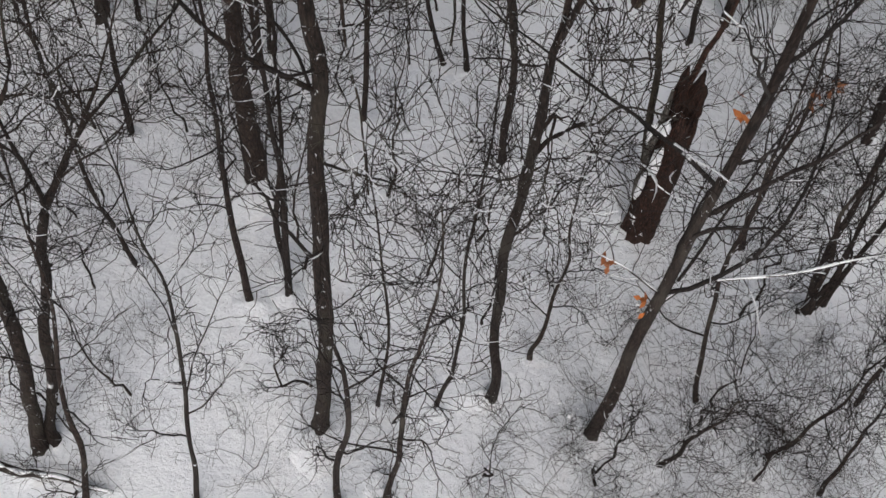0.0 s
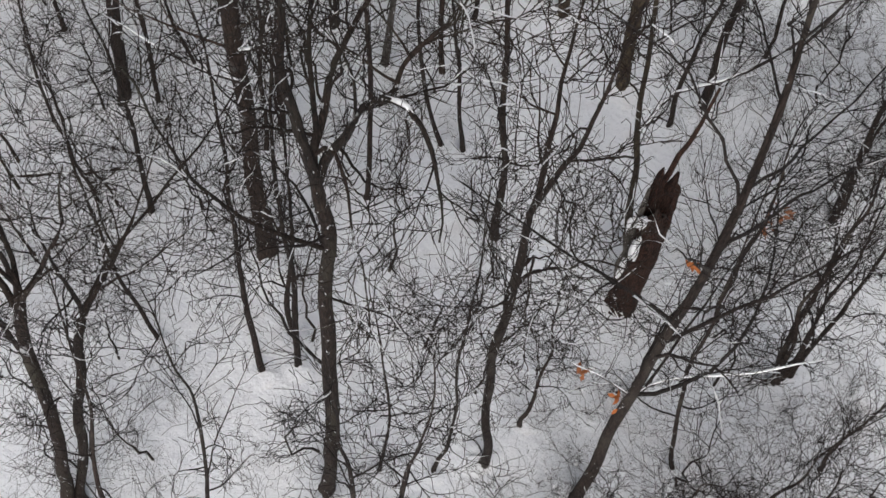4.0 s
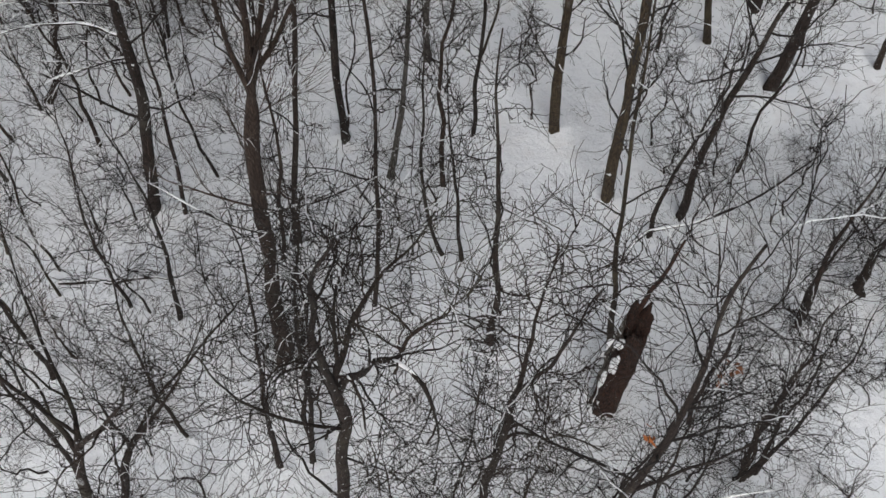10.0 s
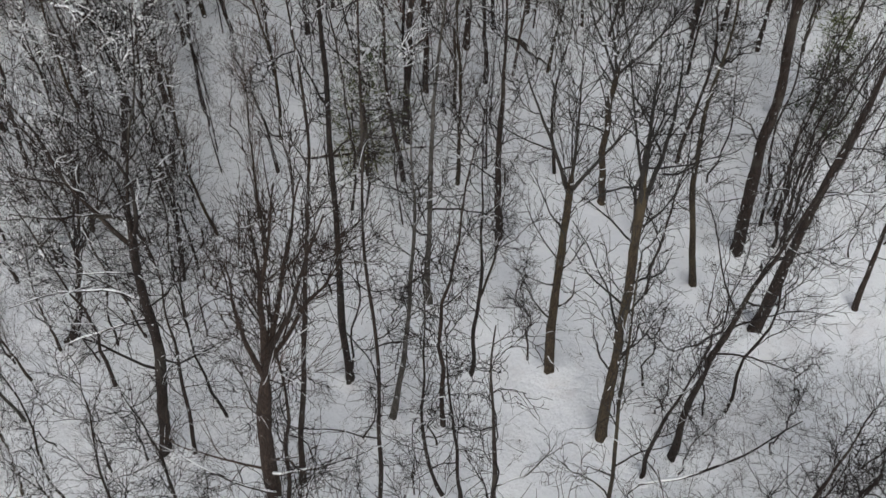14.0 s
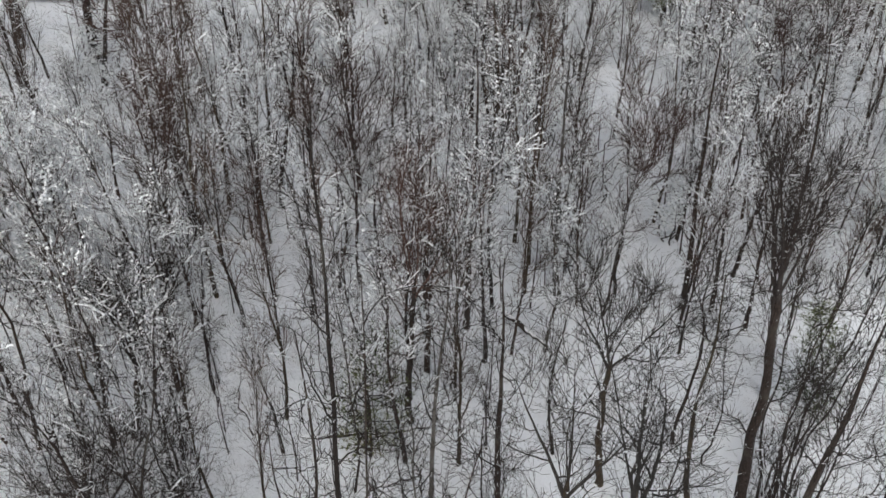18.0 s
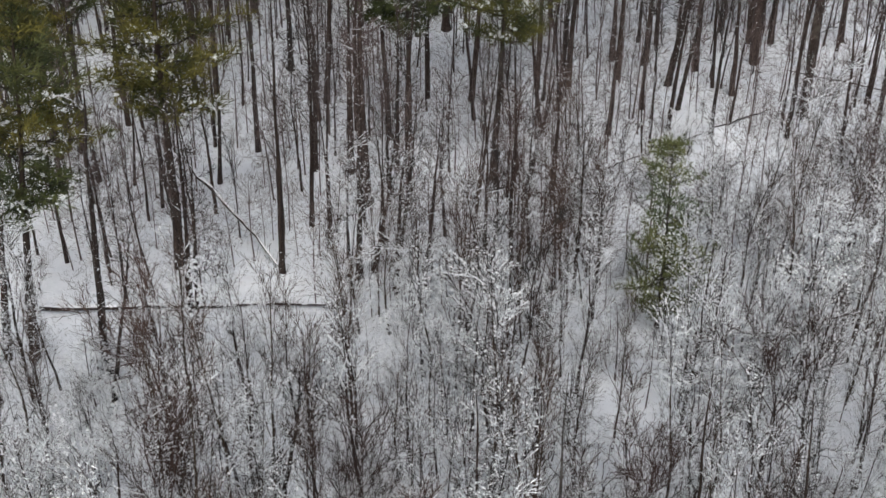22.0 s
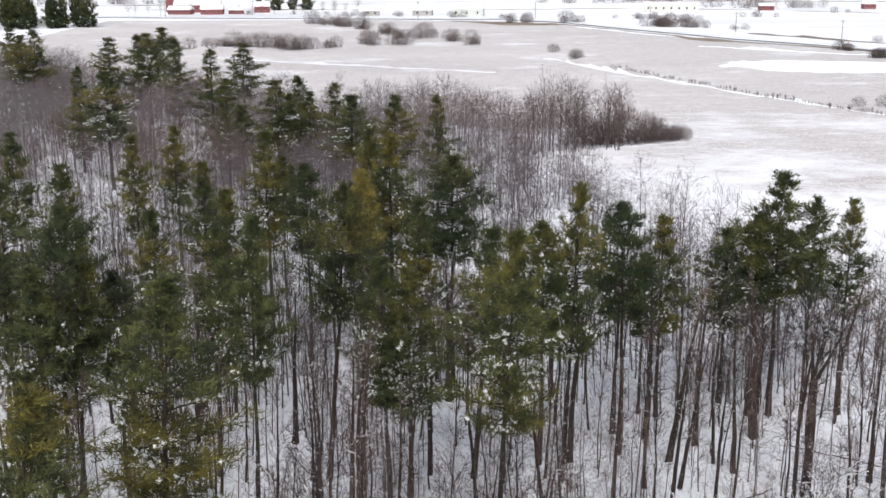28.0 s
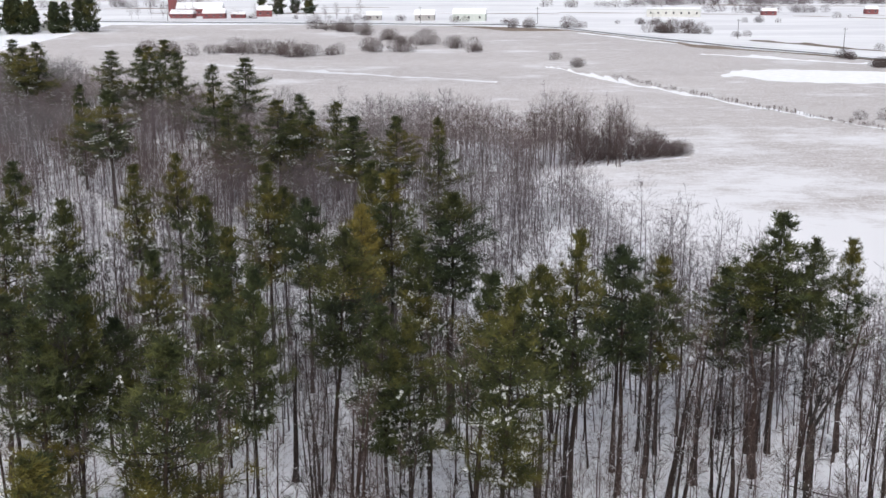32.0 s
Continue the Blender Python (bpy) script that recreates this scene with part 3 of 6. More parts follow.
def sheet(name, cols, mat, z, label, category="field", jag=0.0, frayed=False):
    """A flat sheet between two uneven edges: columns of x, near y, far y."""
    r2 = np.random.default_rng(len(name))
    c = np.array(cols, float)
    xs = np.unique(np.concatenate([np.linspace(a, q, 9) for a, q in zip(c[:-1, 0], c[1:, 0])]))
    lo, hi = np.interp(xs, c[:, 0], c[:, 1]), np.interp(xs, c[:, 0], c[:, 2])
    wave = np.convolve(r2.normal(size=(len(xs) + 4)), np.ones(5) / 2.2, "valid")
    wave2 = np.convolve(r2.normal(size=(len(xs) + 4)), np.ones(5) / 2.2, "valid")
    lo, hi = lo + jag * wave, hi + jag * wave2
    if frayed:
        hi = lo + (hi - lo) * np.clip(0.25 + 0.55 * np.abs(r2.normal(size=len(xs))), 0.08, 1.4)
    hi = np.maximum(hi, lo + 0.3)
    V = [(x, a + (q - a) * k / 6, z) for x, a, q in zip(xs, lo, hi) for k in range(7)]
    F = [(i * 7 + k, (i + 1) * 7 + k, (i + 1) * 7 + k + 1, i * 7 + k + 1) for i in range(len(xs) - 1) for k in range(6)]
    ob = new(name, mesh_of(name, [(np.array(V, float), np.array(F))], mat))
    return tagged(ob, label, category, kind="structure")


sheet("stubble_field", [(-214, 440, 690), (-150, 395, 690), (-85, 325, 690), (-40, 288, 684), (-5, 288, 676), (15, 274, 668),
                        (40, 268, 655), (52, 262, 643), (53, 141, 642), (80, 126, 594), (103, 120, 560), (123, 114, 527), (153, 106, 494), (260, 60, 322)],
      STUBBLE, 0.10, "beige stubble field dusted with drifted snow", jag=0.6)
sheet("field_bay", [(18, 227, 230), (24, 200, 249), (28, 190, 251), (40, 163, 257), (46, 150, 260), (54, 139, 264)],
      STUBBLE, 0.11, "corner of the stubble field under drifted snow")
BRUSHY = bark_material("dry_grass", (0.20, 0.155, 0.12), (0.33, 0.27, 0.22), (0.42, 0.38, 0.34))
ASPHALT = bark_material("wet_asphalt", (0.16, 0.16, 0.165), (0.24, 0.24, 0.245), (0.30, 0.30, 0.30))
sheet("road", [(-260, 722, 727), (20, 684, 689), (54, 656, 662), (80, 609, 615), (103, 574, 580), (123, 540, 546), (153, 507, 512), (262, 335, 342)], ASPHALT, 0.16, "grey country road cleared of snow", "road")
sheet("road_verge", [(-10, 674, 679), (20, 640, 668), (40, 640, 655), (54, 640, 648), (80, 596, 600), (98, 566, 570), (103, 540, 566), (112, 532, 552), (123, 528, 534), (176, 468, 476)], BRUSHY, 0.14, "dry brown grass along the road", "verge", 2.0)
sheet("snow_strip", [(30, 455, 463), (40, 434, 444), (50, 411, 421), (60, 390, 399), (72, 365, 374), (85, 340, 349), (98, 321, 330), (112, 303, 312), (130, 283, 293), (150, 262, 273)], SNOW, 0.15, "bank of drifted snow along the field ditch", "snow bank", 3.0, True)
sheet("snow_strip", [(58, 622, 634), (80, 583, 594), (92, 566, 575), (101, 556, 560)], SNOW, 0.165, "bank of ploughed snow beside the road", "snow bank", 1.5, True)
sheet("snow_strip", [(100, 505, 509), (115, 494, 506), (135, 480, 494), (160, 462, 472), (180, 448, 455)], SNOW, 0.165, "drifted snow along the field edge", "snow bank", 1.5, True)
sheet("snow_strip", [(-130, 478, 480), (-105, 466, 471), (-75, 448, 454), (-45, 430, 437), (-15, 416, 421), (10, 404, 407)], MEADOW, 0.15, "bank of drifted snow across the field", "snow bank", 2.0, True)
sheet("snow_patch", [(92, 424, 427), (105, 412, 444), (130, 406, 450), (160, 402, 440), (210, 395, 410)], SNOW, 0.16, "broad patch of drifted snow on the field", "snow patch", 4.0)
sheet("white_meadow", [(-1400, 700, 3000), (-240, 735, 3000), (20, 698, 3000), (54, 671, 3000), (80, 624, 3000), (103, 589, 3000), (123, 555, 3000), (153, 521, 3000), (262, 351, 3000), (420, 200, 3000), (1600, 100, 3000)], MEADOW, 0.12, "snow-covered meadows beyond the road", "meadow")

for i, (xa, ya, xb, yb, w) in enumerate(((90, 905, 420, 840, 12), (-60, 1010, 150, 985, 14), (160, 1120, 520, 1050, 20), (-420, 960, -160, 985, 12), (60, 1350, 500, 1290, 26), (-500, 1500, 0, 1560, 30), (210, 760, 330, 690, 7), (138, 572, 215, 470, 16), (-220, 800, 60, 785, 9), (-330, 850, -60, 865, 10), (60, 800, 330, 745, 7), (240, 640, 420, 560, 8), (-120, 1150, 260, 1110, 16), (250, 960, 620, 880, 12), (-300, 1240, 90, 1220, 18), (100, 1650, 700, 1560, 40))):
    sheet("dry_strip" if i else "dry_meadow_strip", [(xa, ya, ya + w), ((xa + xb) / 2, (ya + yb) / 2 + 4, (ya + yb) / 2 + w * 1.3), (xb, yb, yb + w)], BRUSHY, 0.135, "strip of dry brown grass showing through snowy meadow", "meadow strip", 2.5, True)


# ---- kinds of trees ----
def fine(y):
    return 0.0054 + 0.00017 * max(y, 0)


def tone(y, opts, seed):
    if "green" in opts:
        return BARK_GREEN, TWIG_GREY
    if "pale" in opts:
        return BARK_PALE, TWIG_GREY
    if "red" in opts:
        return BARK, TWIG_RED
    if "brown" in opts:
        return BARK_FAR if y > 60 else BARK_BROWN, TWIG_MAUVE if y > 60 else TWIG_GREY
    if y < 24:
        return BARK, TWIG
    if y < 60:
        return (BARK, BARK_BROWN, BARK)[seed % 3], (TWIG, TWIG_GREY, FROST_GREY)[seed % 3]
    return (BARK_FAR, BARK, BARK_FAR)[seed % 3], (TWIG_MAUVE, TWIG_GREY)[seed % 2]


def rise(knots, more):
    """The knots with the trunk carried on upwards."""
    a = knots[-1]
    b = knots[-2] if len(knots) > 1 else (0, 0, 0)
    k = 0.6 * more / max(a[2] - b[2], 1)
    return [*knots, (a[0] + (a[0] - b[0]) * k, a[1] + (a[1] - b[1]) * k, a[2] + more)]


# limbs of the forked oak and of the crooked tree: thickness, then points of each
OAK_LEFT = (0.62, [(1.19, 0.32, 15.4), (1.06, 0.2, 17.1), (1.25, 0.08, 19.0), (1.75, -0.08, 21.0)])
OAK_MIDDLE = (0.55, [(1.28, 0.32, 15.5), (1.52, 0.75, 16.8), (2.05, 1.2, 17.4), (2.7, 1.6, 18.2)])
OAK_RIGHT = (0.55, [(1.28, 0.32, 15.2), (1.99, 0.02, 17.0), (2.35, -0.2, 17.5), (2.62, -0.43, 16.7), (2.8, -0.6, 15.2)])
OAK_OUTER = (0.30, [(2.0, 0.0, 17.0), (2.3, 0.06, 17.3), (2.95, 0.26, 18.5)])
OAK_LOW = (0.30, [(1.10, 0.27, 13.3), (0.80, 0.26, 13.4), (0.25, 0.18, 13.8), (-0.2, -0.02, 15.4), (-0.2, -0.3, 18.1)])
OAK_DROOP = (0.22, [(1.58, 0.16, 16.0), (1.68, -0.07, 14.6), (1.75, -0.5, 11.9)])
OAK_INNER = (0.36, [(1.29, 0.32, 15.7), (1.36, 0.6, 17.5), (1.75, 0.92, 19.0)])
CROOK_LEFT = (0.60, [(0.40, -0.09, 13.4), (0.46, 0.06, 15.2), (0.64, 0.31, 17.9)])
CROOK_RIGHT = (0.55, [(0.41, -0.09, 13.5), (0.83, -0.29, 15.2), (1.1, -0.49, 18.2)])
CROOK_LOW = (0.45, [(0.47, -0.09, 11.0), (0.75, -0.36, 11.5), (1.1, -0.62, 12.5), (1.85, -0.89, 12.7)])
CROOK_SPUR = (0.35, [(0.47, -0.09, 11.7), (0.42, -0.26, 10.4), (-0.42, -0.59, 10.5)])
CROWN_A = (0.40, [(1.06, 0.36, 13.20), (0.95, 0.00, 15.86), (1.09, -0.24, 18.34)])
CROWN_B = (0.46, [(1.06, 0.36, 13.32), (1.30, 0.66, 15.95), (1.37, 0.86, 18.39)])
CROWN_C = (0.50, [(1.06, 0.36, 13.44), (1.45, 0.18, 16.75), (2.04, 0.06, 20.02)])
CROWN_D = (0.46, [(1.06, 0.36, 13.56), (1.71, 0.60, 16.57), (2.32, 0.76, 19.47)])
CROWN_E = (0.42, [(1.06, 0.36, 13.68), (2.00, 0.06, 16.77), (2.81, -0.14, 19.77)])
CROWN_F = (0.36, [(1.06, 0.36, 13.80), (2.09, 0.72, 15.55), (2.90, 0.96, 16.91)])
ARMS = {4: (CROWN_A, CROWN_B, CROWN_C, CROWN_D, CROWN_E, CROWN_F), 1: (OAK_LEFT, OAK_MIDDLE, OAK_RIGHT, OAK_OUTER, OAK_LOW, OAK_DROOP, OAK_INNER), 3: (CROOK_LEFT, CROOK_RIGHT, CROOK_LOW, CROOK_SPUR)}


def oak(x, y, r, knots, seed, opts=""):
    near_tree("oak_tree", "dark bare oak with crooked spreading branches above snow", "oak", x, y, r, knots, seed, BARK_OAK, TWIG, 0.09, 0, 0.0064, arms=ARMS.get(seed, ()))


def bough(x, y, r, knots, seed, opts=""):
    k = knots if "short" in opts else rise(knots, 1.5)
    e = near_tree("leaning_tree", "bare leaning tree with snow on its upper branches", "bough", x, y, r, k, seed, BARK, TWIG, 0.14, 0, fine(y) * 1.05)
    rng = np.random.default_rng(seed + 900)
    extra_limbs(e, seed)
    if seed == 2:
        limb_along(e, [(3.36, 7.14, 5.9), (3.55, 7.5, 6.1), (4.0, 7.9, 6.3), (4.9, 7.75, 6.8), (5.8, 7.68, 7.1), (6.6, 7.85, 7.5), (7.1, 7.8, 7.7)], 0.036, 902, 1.0)
        limb_along(e, [(3.55, 7.05, 8.2), (4.6, 8.4, 8.9), (5.8, 9.78, 9.37)], 0.028, 903)
        limb_along(e, [(3.40, 7.10, 7.6), (2.9, 7.2, 8.2), (2.4, 7.25, 8.6), (1.7, 7.4, 9.4)], 0.026, 904, 0.7)
        for c in ((2.47, 7.23, 8.5), (3.68, 7.45, 12.1), (5.8, 9.75, 9.35), (5.65, 9.6, 9.3), (5.95, 9.85, 9.45), (3.3, 7.3, 6.9)):
            leaves(e, np.array(c) - np.array(e.location), rng)


EXTRA = {33: [([(7.1, 18.0, 5.9), (6.7, 17.2, 6.7), (6.2, 16.5, 7.3), (5.6, 16.6, 6.8), (4.87, 16.82, 6.22), (4.6, 16.9, 6.0)], 0.045, 1.0)],
         26: [([(-7.9, 18.7, 8.0), (-8.6, 18.6, 8.6), (-9.4, 18.4, 8.9), (-10.4, 18.4, 8.7), (-11.3, 18.2, 8.4)], 0.055, 1.0),
              ([(-7.95, 18.65, 7.2), (-8.5, 18.2, 7.6), (-9.3, 18.0, 7.4), (-10.2, 17.6, 7.2)], 0.045, 0.9)],
         4: [([(-3.9, 13.6, 8.6), (-3.2, 13.5, 8.9), (-2.3, 13.5, 9.6), (-1.5, 13.4, 10.6)], 0.05, 0.8),
             ([(-3.95, 13.55, 7.6), (-4.8, 13.6, 7.9), (-5.8, 13.8, 8.8), (-6.6, 14.0, 9.2)], 0.05, 0.8)]}


def limb_along(e, points, r, seed, snow=0.0, cover=1.0):
    """One more limb of a tree, along given points of the place, with its twigs and its snow."""
    rng = np.random.default_rng(seed)
    P = arm_path([np.array(q) - np.array(e.location) for q in points], 14, rng)[None]
    R = r * np.linspace(1, 0.25, 14)[None]
    S = shoots(rng, P, R, np.zeros(1, int), 9, (0.2, 0.98), (30, 65), (0.8, 1.8), 7, 0.2, 0.04, rmin=0.006)
    W = shoots(rng, S[0], S[1], S[2], 4, (0.2, 0.98), (25, 60), (0.3, 0.9), 5, 0.22, 0.03, rmin=0.0045)
    part("limb", [tubes(P, R, 6), tubes(S[0], S[1], 4), tubes(W[0], W[1], 3)], TWIG, e)
    if snow:
        Q = P.copy()
        Q[..., 2] += R * 0.75
        lain = np.clip((cover * 13 - np.arange(14)) * 0.8, 0.02, 1)[None]
        tagged(part("snow_cover", [tubes(Q, (R * 0.62 + 0.008) * snow * lain * np.clip(rng.normal(1, 0.3, R.shape), 0.25, 1.5), 5), snow_on(S[0], S[1], rng, 0.6, 0.010)], SNOW, e, "white snow lying along the branch"), kind="stuff")


def extra_limbs(e, seed):
    for i, (points, thick, snow) in enumerate(EXTRA.get(seed, ())):
        limb_along(e, points, thick, 910 + i, snow)


def leaves(e, c, rng):
    """A tuft of withered leaves on a twig."""
    V, F = [], []
    for i in range(9):
        p = c + rng.normal(size=3) * 0.09
        d = unit(rng.normal(size=3))
        s = unit(np.cross(d, rng.normal(size=3)))
        b = len(V)
        V += [p, p + d * 0.08 + s * 0.045, p + d * 0.17, p + d * 0.08 - s * 0.045]
        F.append((b, b + 1, b + 2, b + 3))
    part("withered_leaves", [(np.array(V), np.array(F))], DEAD_LEAF, e, "orange-brown withered leaves")


def crook(x, y, r, knots, seed, opts=""):
    near_tree("crooked_tree", "bare crooked tree with a forked dark stem", "crook", x, y, r, knots, seed, BARK, TWIG, 0.15, 0, fine(y) * 1.1, arms=ARMS.get(seed, ()))


def stem(x, y, r, knots, seed, opts=""):
    e = near_tree("forest_tree", "thick-trunked bare tree with a brushy ascending crown", "stem", x, y, r, knots, seed, BARK_BROWN, TWIG_BROWN, 0.12, 0, fine(y), arms=ARMS.get(seed, ()))
    extra_limbs(e, seed)


def forked(x, y, r, knots, seed, opts=""):
    e = near_tree("forked_tree", "tall bare tree forking high into spreading dark limbs", "forked", x, y, r, knots, seed, BARK, TWIG, 0.28, 0, fine(y))
    extra_limbs(e, seed)


def cut(knots, share):
    """The lower share of the knots, for a trunk that ends in a fork."""
    k = np.array([(0.0, 0.0, 0.0), *knots])
    z = k[-1, 2] * share
    return [q for q in knots if q[2] < z - 0.5] + [(np.interp(z, k[:, 2], k[:, 0]), np.interp(z, k[:, 2], k[:, 1]), z)]


def slim(x, y, r, knots, seed, opts=""):
    b, t = tone(y, opts, seed)
    r = r * (0.92 if y > 60 else 1.0)
    k = rise(knots, 3.5 if y < 24 else 2.5)
    kind = "tall" if "tall" in opts or y > 60 else "lank" if y < 21 else "slim"
    if "tall" in opts and k[-1][2] < 13:
        k = rise(knots, 13 + seed % 5 - knots[-1][2])
    if "short" in opts:
        k = rise(knots, 8)
    if "spreadtop" in opts:
        kind, k = "spread", cut(k, 0.6)
    if y < 21:
        near_tree("slender_tree", "slender bare dark tree standing in snow", kind, x, y, r, k, seed, b, t, 0.12, 0, fine(y) * 1.1)
    else:
        s = 0.75 if "snowy" in opts else 0.22
        mid_tree("forest_tree", "bare tree with a straight stem and snow-dusted branches", kind, x, y, r, k, seed, b, t, s, 120 if y > 27 else 0, fine(y) * (0.85 if y > 45 else 1.0), light=y > 45)


def spread(x, y, r, knots, seed, opts=""):
    b, t = tone(y, opts, seed)
    low_fork = y > 24 or "green" not in opts
    mid_tree("broad_tree", "bare tree with a vase-shaped crown of rising branches", "spread" if low_fork else "rising", x, y, r, cut(rise(knots, 2.0), 0.48 if low_fork else 0.82), seed, b, t, 0.7 if "snowy" in opts else 0.15, 60, fine(y) * 0.85, light=y > 45)


def mossy(x, y, r, knots, seed, opts=""):
    e = mid_tree("mossy_tree", "slender tree with greenish mossy bark", "slim", x, y, r, rise(knots, 2.0), seed, BARK_PALE if "pale" in opts else BARK_GREEN, TWIG_GREY, 0.15, 20, fine(y))
    if seed == 32:
        limb_along(e, [(4.35, 13.9, 4.4), (4.75, 14.6, 4.9), (4.96, 15.0, 5.45), (5.4, 14.75, 5.75), (5.94, 14.51, 6.24), (6.85, 14.71, 6.83), (7.45, 14.3, 9.0), (8.0, 14.2, 10.6)], 0.058, 905, 1.0, 0.55)


def bush(x, y, r, knots, seed, opts=""):
    near_tree("brushy_tree", "small brushy tree with many thin dark branches", "bush", x, y, r * 0.75, rise(knots, 1.0), seed, BARK, TWIG, 0.14, 0, fine(y) * 1.05)


def cluster(x, y, r, knots, seed, opts=""):
    rng = np.random.default_rng(seed)
    st = []
    for i in range(3):
        a = rng.random() * 6.28
        o = (0.35 * math.cos(a), 0.35 * math.sin(a))
        k = [(q[0] + o[0] * q[2] * 0.22, q[1] + o[1] * q[2] * 0.22, q[2] * (0.9 + 0.3 * rng.random())) for q in knots]
        st.append((rise(k, 2.5), o))
    mid_tree("many_stemmed_tree", "clump of rising brown stems from one root", "clump", x, y, r * 0.55, rise(knots, 2), seed, BARK if y < 40 else BARK, TWIG_GREY, 0.12, 40, fine(y), stems=st)


# ---- conifers ----
def needle_tufts(rng, C, D, count, length, width):
    """Tufts of flat needle sprays at the points C that point along D."""
    m = len(C)
    own = np.repeat(np.arange(m), count)
    d = unit(D[own] + rng.normal(size=(m * count, 3)) * 0.6)
    s = unit(np.cross(d, rng.normal(size=d.shape)))
    ln = (length[own] * (0.6 + 0.8 * rng.random(len(own))))[:, None]
    p = C[own] + rng.normal(size=d.shape) * ln * 0.25
    V = np.stack([p - s * width, p + s * width, p + d * ln], 1)
    return V.reshape(-1, 3), (np.arange(len(own))[:, None] * 3 + np.arange(3)[None])


def conifer(name, label, h, start, reach, seed, needles, bark, r, levels, per, power, droop, tufts, snowy, tuft_len=0.42, tuft_w=0.07, lump=0.15, flat=0.40):
    """A conifer at the origin: trunk, tiers of boughs, foliage of each tier, snow."""
    rng = np.random.default_rng(seed)
    e = tree_thing(name, label, "tree", 0, 0)
    n = 12
    TP = trunk_path([(0.15, 0.1, h * 0.5), (0.0, 0.0, h)], n, rng, 0.05)
    part("trunk", [tubes(TP[None], flare(r, n, 0.06)[None], 9)], bark, e)
    lv = np.repeat(np.linspace(0, 1, levels), per)
    lv = np.clip(lv + rng.normal(size=len(lv)) * 0.022, 0, 0.995)
    z = h * (start + (0.985 - start) * lv)
    wide = reach * np.minimum(1, (1 - lv) * 1.75) ** power * (0.32 + 0.90 * rng.random(len(lv)) ** 1.2) * np.clip(lv * 4 + 0.45, 0, 1) + 0.12
    ragged = 0.85 + 0.32 * np.sin(lv * 17 + seed) * np.sin(lv * 7 + 2 * seed)
    wide *= ragged
    az = np.tile(np.arange(per) * 2 * np.pi / per, levels) + rng.normal(size=len(lv)) * 0.45 + lv * 11
    base = np.stack([np.interp(z, TP[:, 2], TP[:, 0]), np.interp(z, TP[:, 2], TP[:, 1]), z], 1)
    out = np.stack([np.cos(az), np.sin(az), 0 * az], 1)
    P = np.empty((len(lv), 6, 3))
    for k in range(6):
        t = k / 5
        P[:, k] = base + out * (wide * t)[:, None] + np.array([0, 0, 1]) * ((-droop * t + (droop * 0.75 + 0.12) * t * t) * wide + (0.08 + 0.50 * lv * lv) * wide * t)[:, None]
    P[:, 1:] += rng.normal(size=P[:, 1:].shape) * 0.06
    R = np.linspace(1, 0.3, 6)[None] * (0.012 + 0.014 * wide)[:, None]
    tiers = 4
    tier = np.minimum((lv * tiers).astype(int), tiers - 1)
    white = []
    for g in range(tiers):
        m = tier == g
        side = 9 if g < 2 else 6
        S = shoots(rng, P[m], R[m], np.zeros(m.sum(), int), side, (0.18, 0.98), (35, 75), (0.4, 1.25), 3, 0.10, 0.0, rmin=0.012, fall=0.4)
        for q in (1, 2):
            S[0][:, q, 2] = S[0][:, 0, 2] + (S[0][:, q, 2] - S[0][:, 0, 2]) * flat + 0.05 * q
        tagged(part("bough_tier", [tubes(P[m], R[m], 3), spikes(S[0], S[1])], TWIG, e), kind="stuff")
        ends = np.concatenate([S[0][:, 2], S[0][:, 1], P[m][:, 5], P[m][:, 3], P[m][:, 4]])
        ends[:, 2] += rng.normal(size=len(ends)) * 0.04
        size = np.clip(0.45 + 0.2 * np.concatenate([np.repeat(wide[m], side)] * 2 + [wide[m]] * 3), 0.4, 1.0)
        dirs = np.concatenate([unit(S[0][:, 2] - S[0][:, 0])] * 2 + [unit(P[m][:, 5] - P[m][:, 3])] * 3) + np.array([0, 0, 0.25 + 0.3 * g / tiers])
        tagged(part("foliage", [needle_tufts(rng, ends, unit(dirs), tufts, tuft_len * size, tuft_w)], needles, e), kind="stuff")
        amount = int(snowy * len(ends)) if g == 0 or (g == 1 and snowy > 1) or name == "hemlock_tree" else 0
        laden = np.sin(ends[:, 0] * 1.3 + seed) * np.sin(ends[:, 1] * 1.4 + 2 * seed) * np.sin(ends[:, 2] * 1.1) > 0.10
        pick = np.nonzero(laden)[0]
        if amount and len(pick):
            pick = pick[rng.integers(0, len(pick), min(amount, 3 * len(pick)))]
            white.append(needle_tufts(rng, ends[pick] + np.array([0, 0, 0.06]), unit(dirs[pick] - np.array([0, 0, 0.2])), 10, tuft_len * 0.27 * size[pick], tuft_w * 0.85))
    if sum(len(f) for v, f in white):
        tagged(part("snow_cover", white, SNOW, e, "clumps of snow caught on the boughs"), kind="stuff")
    return e


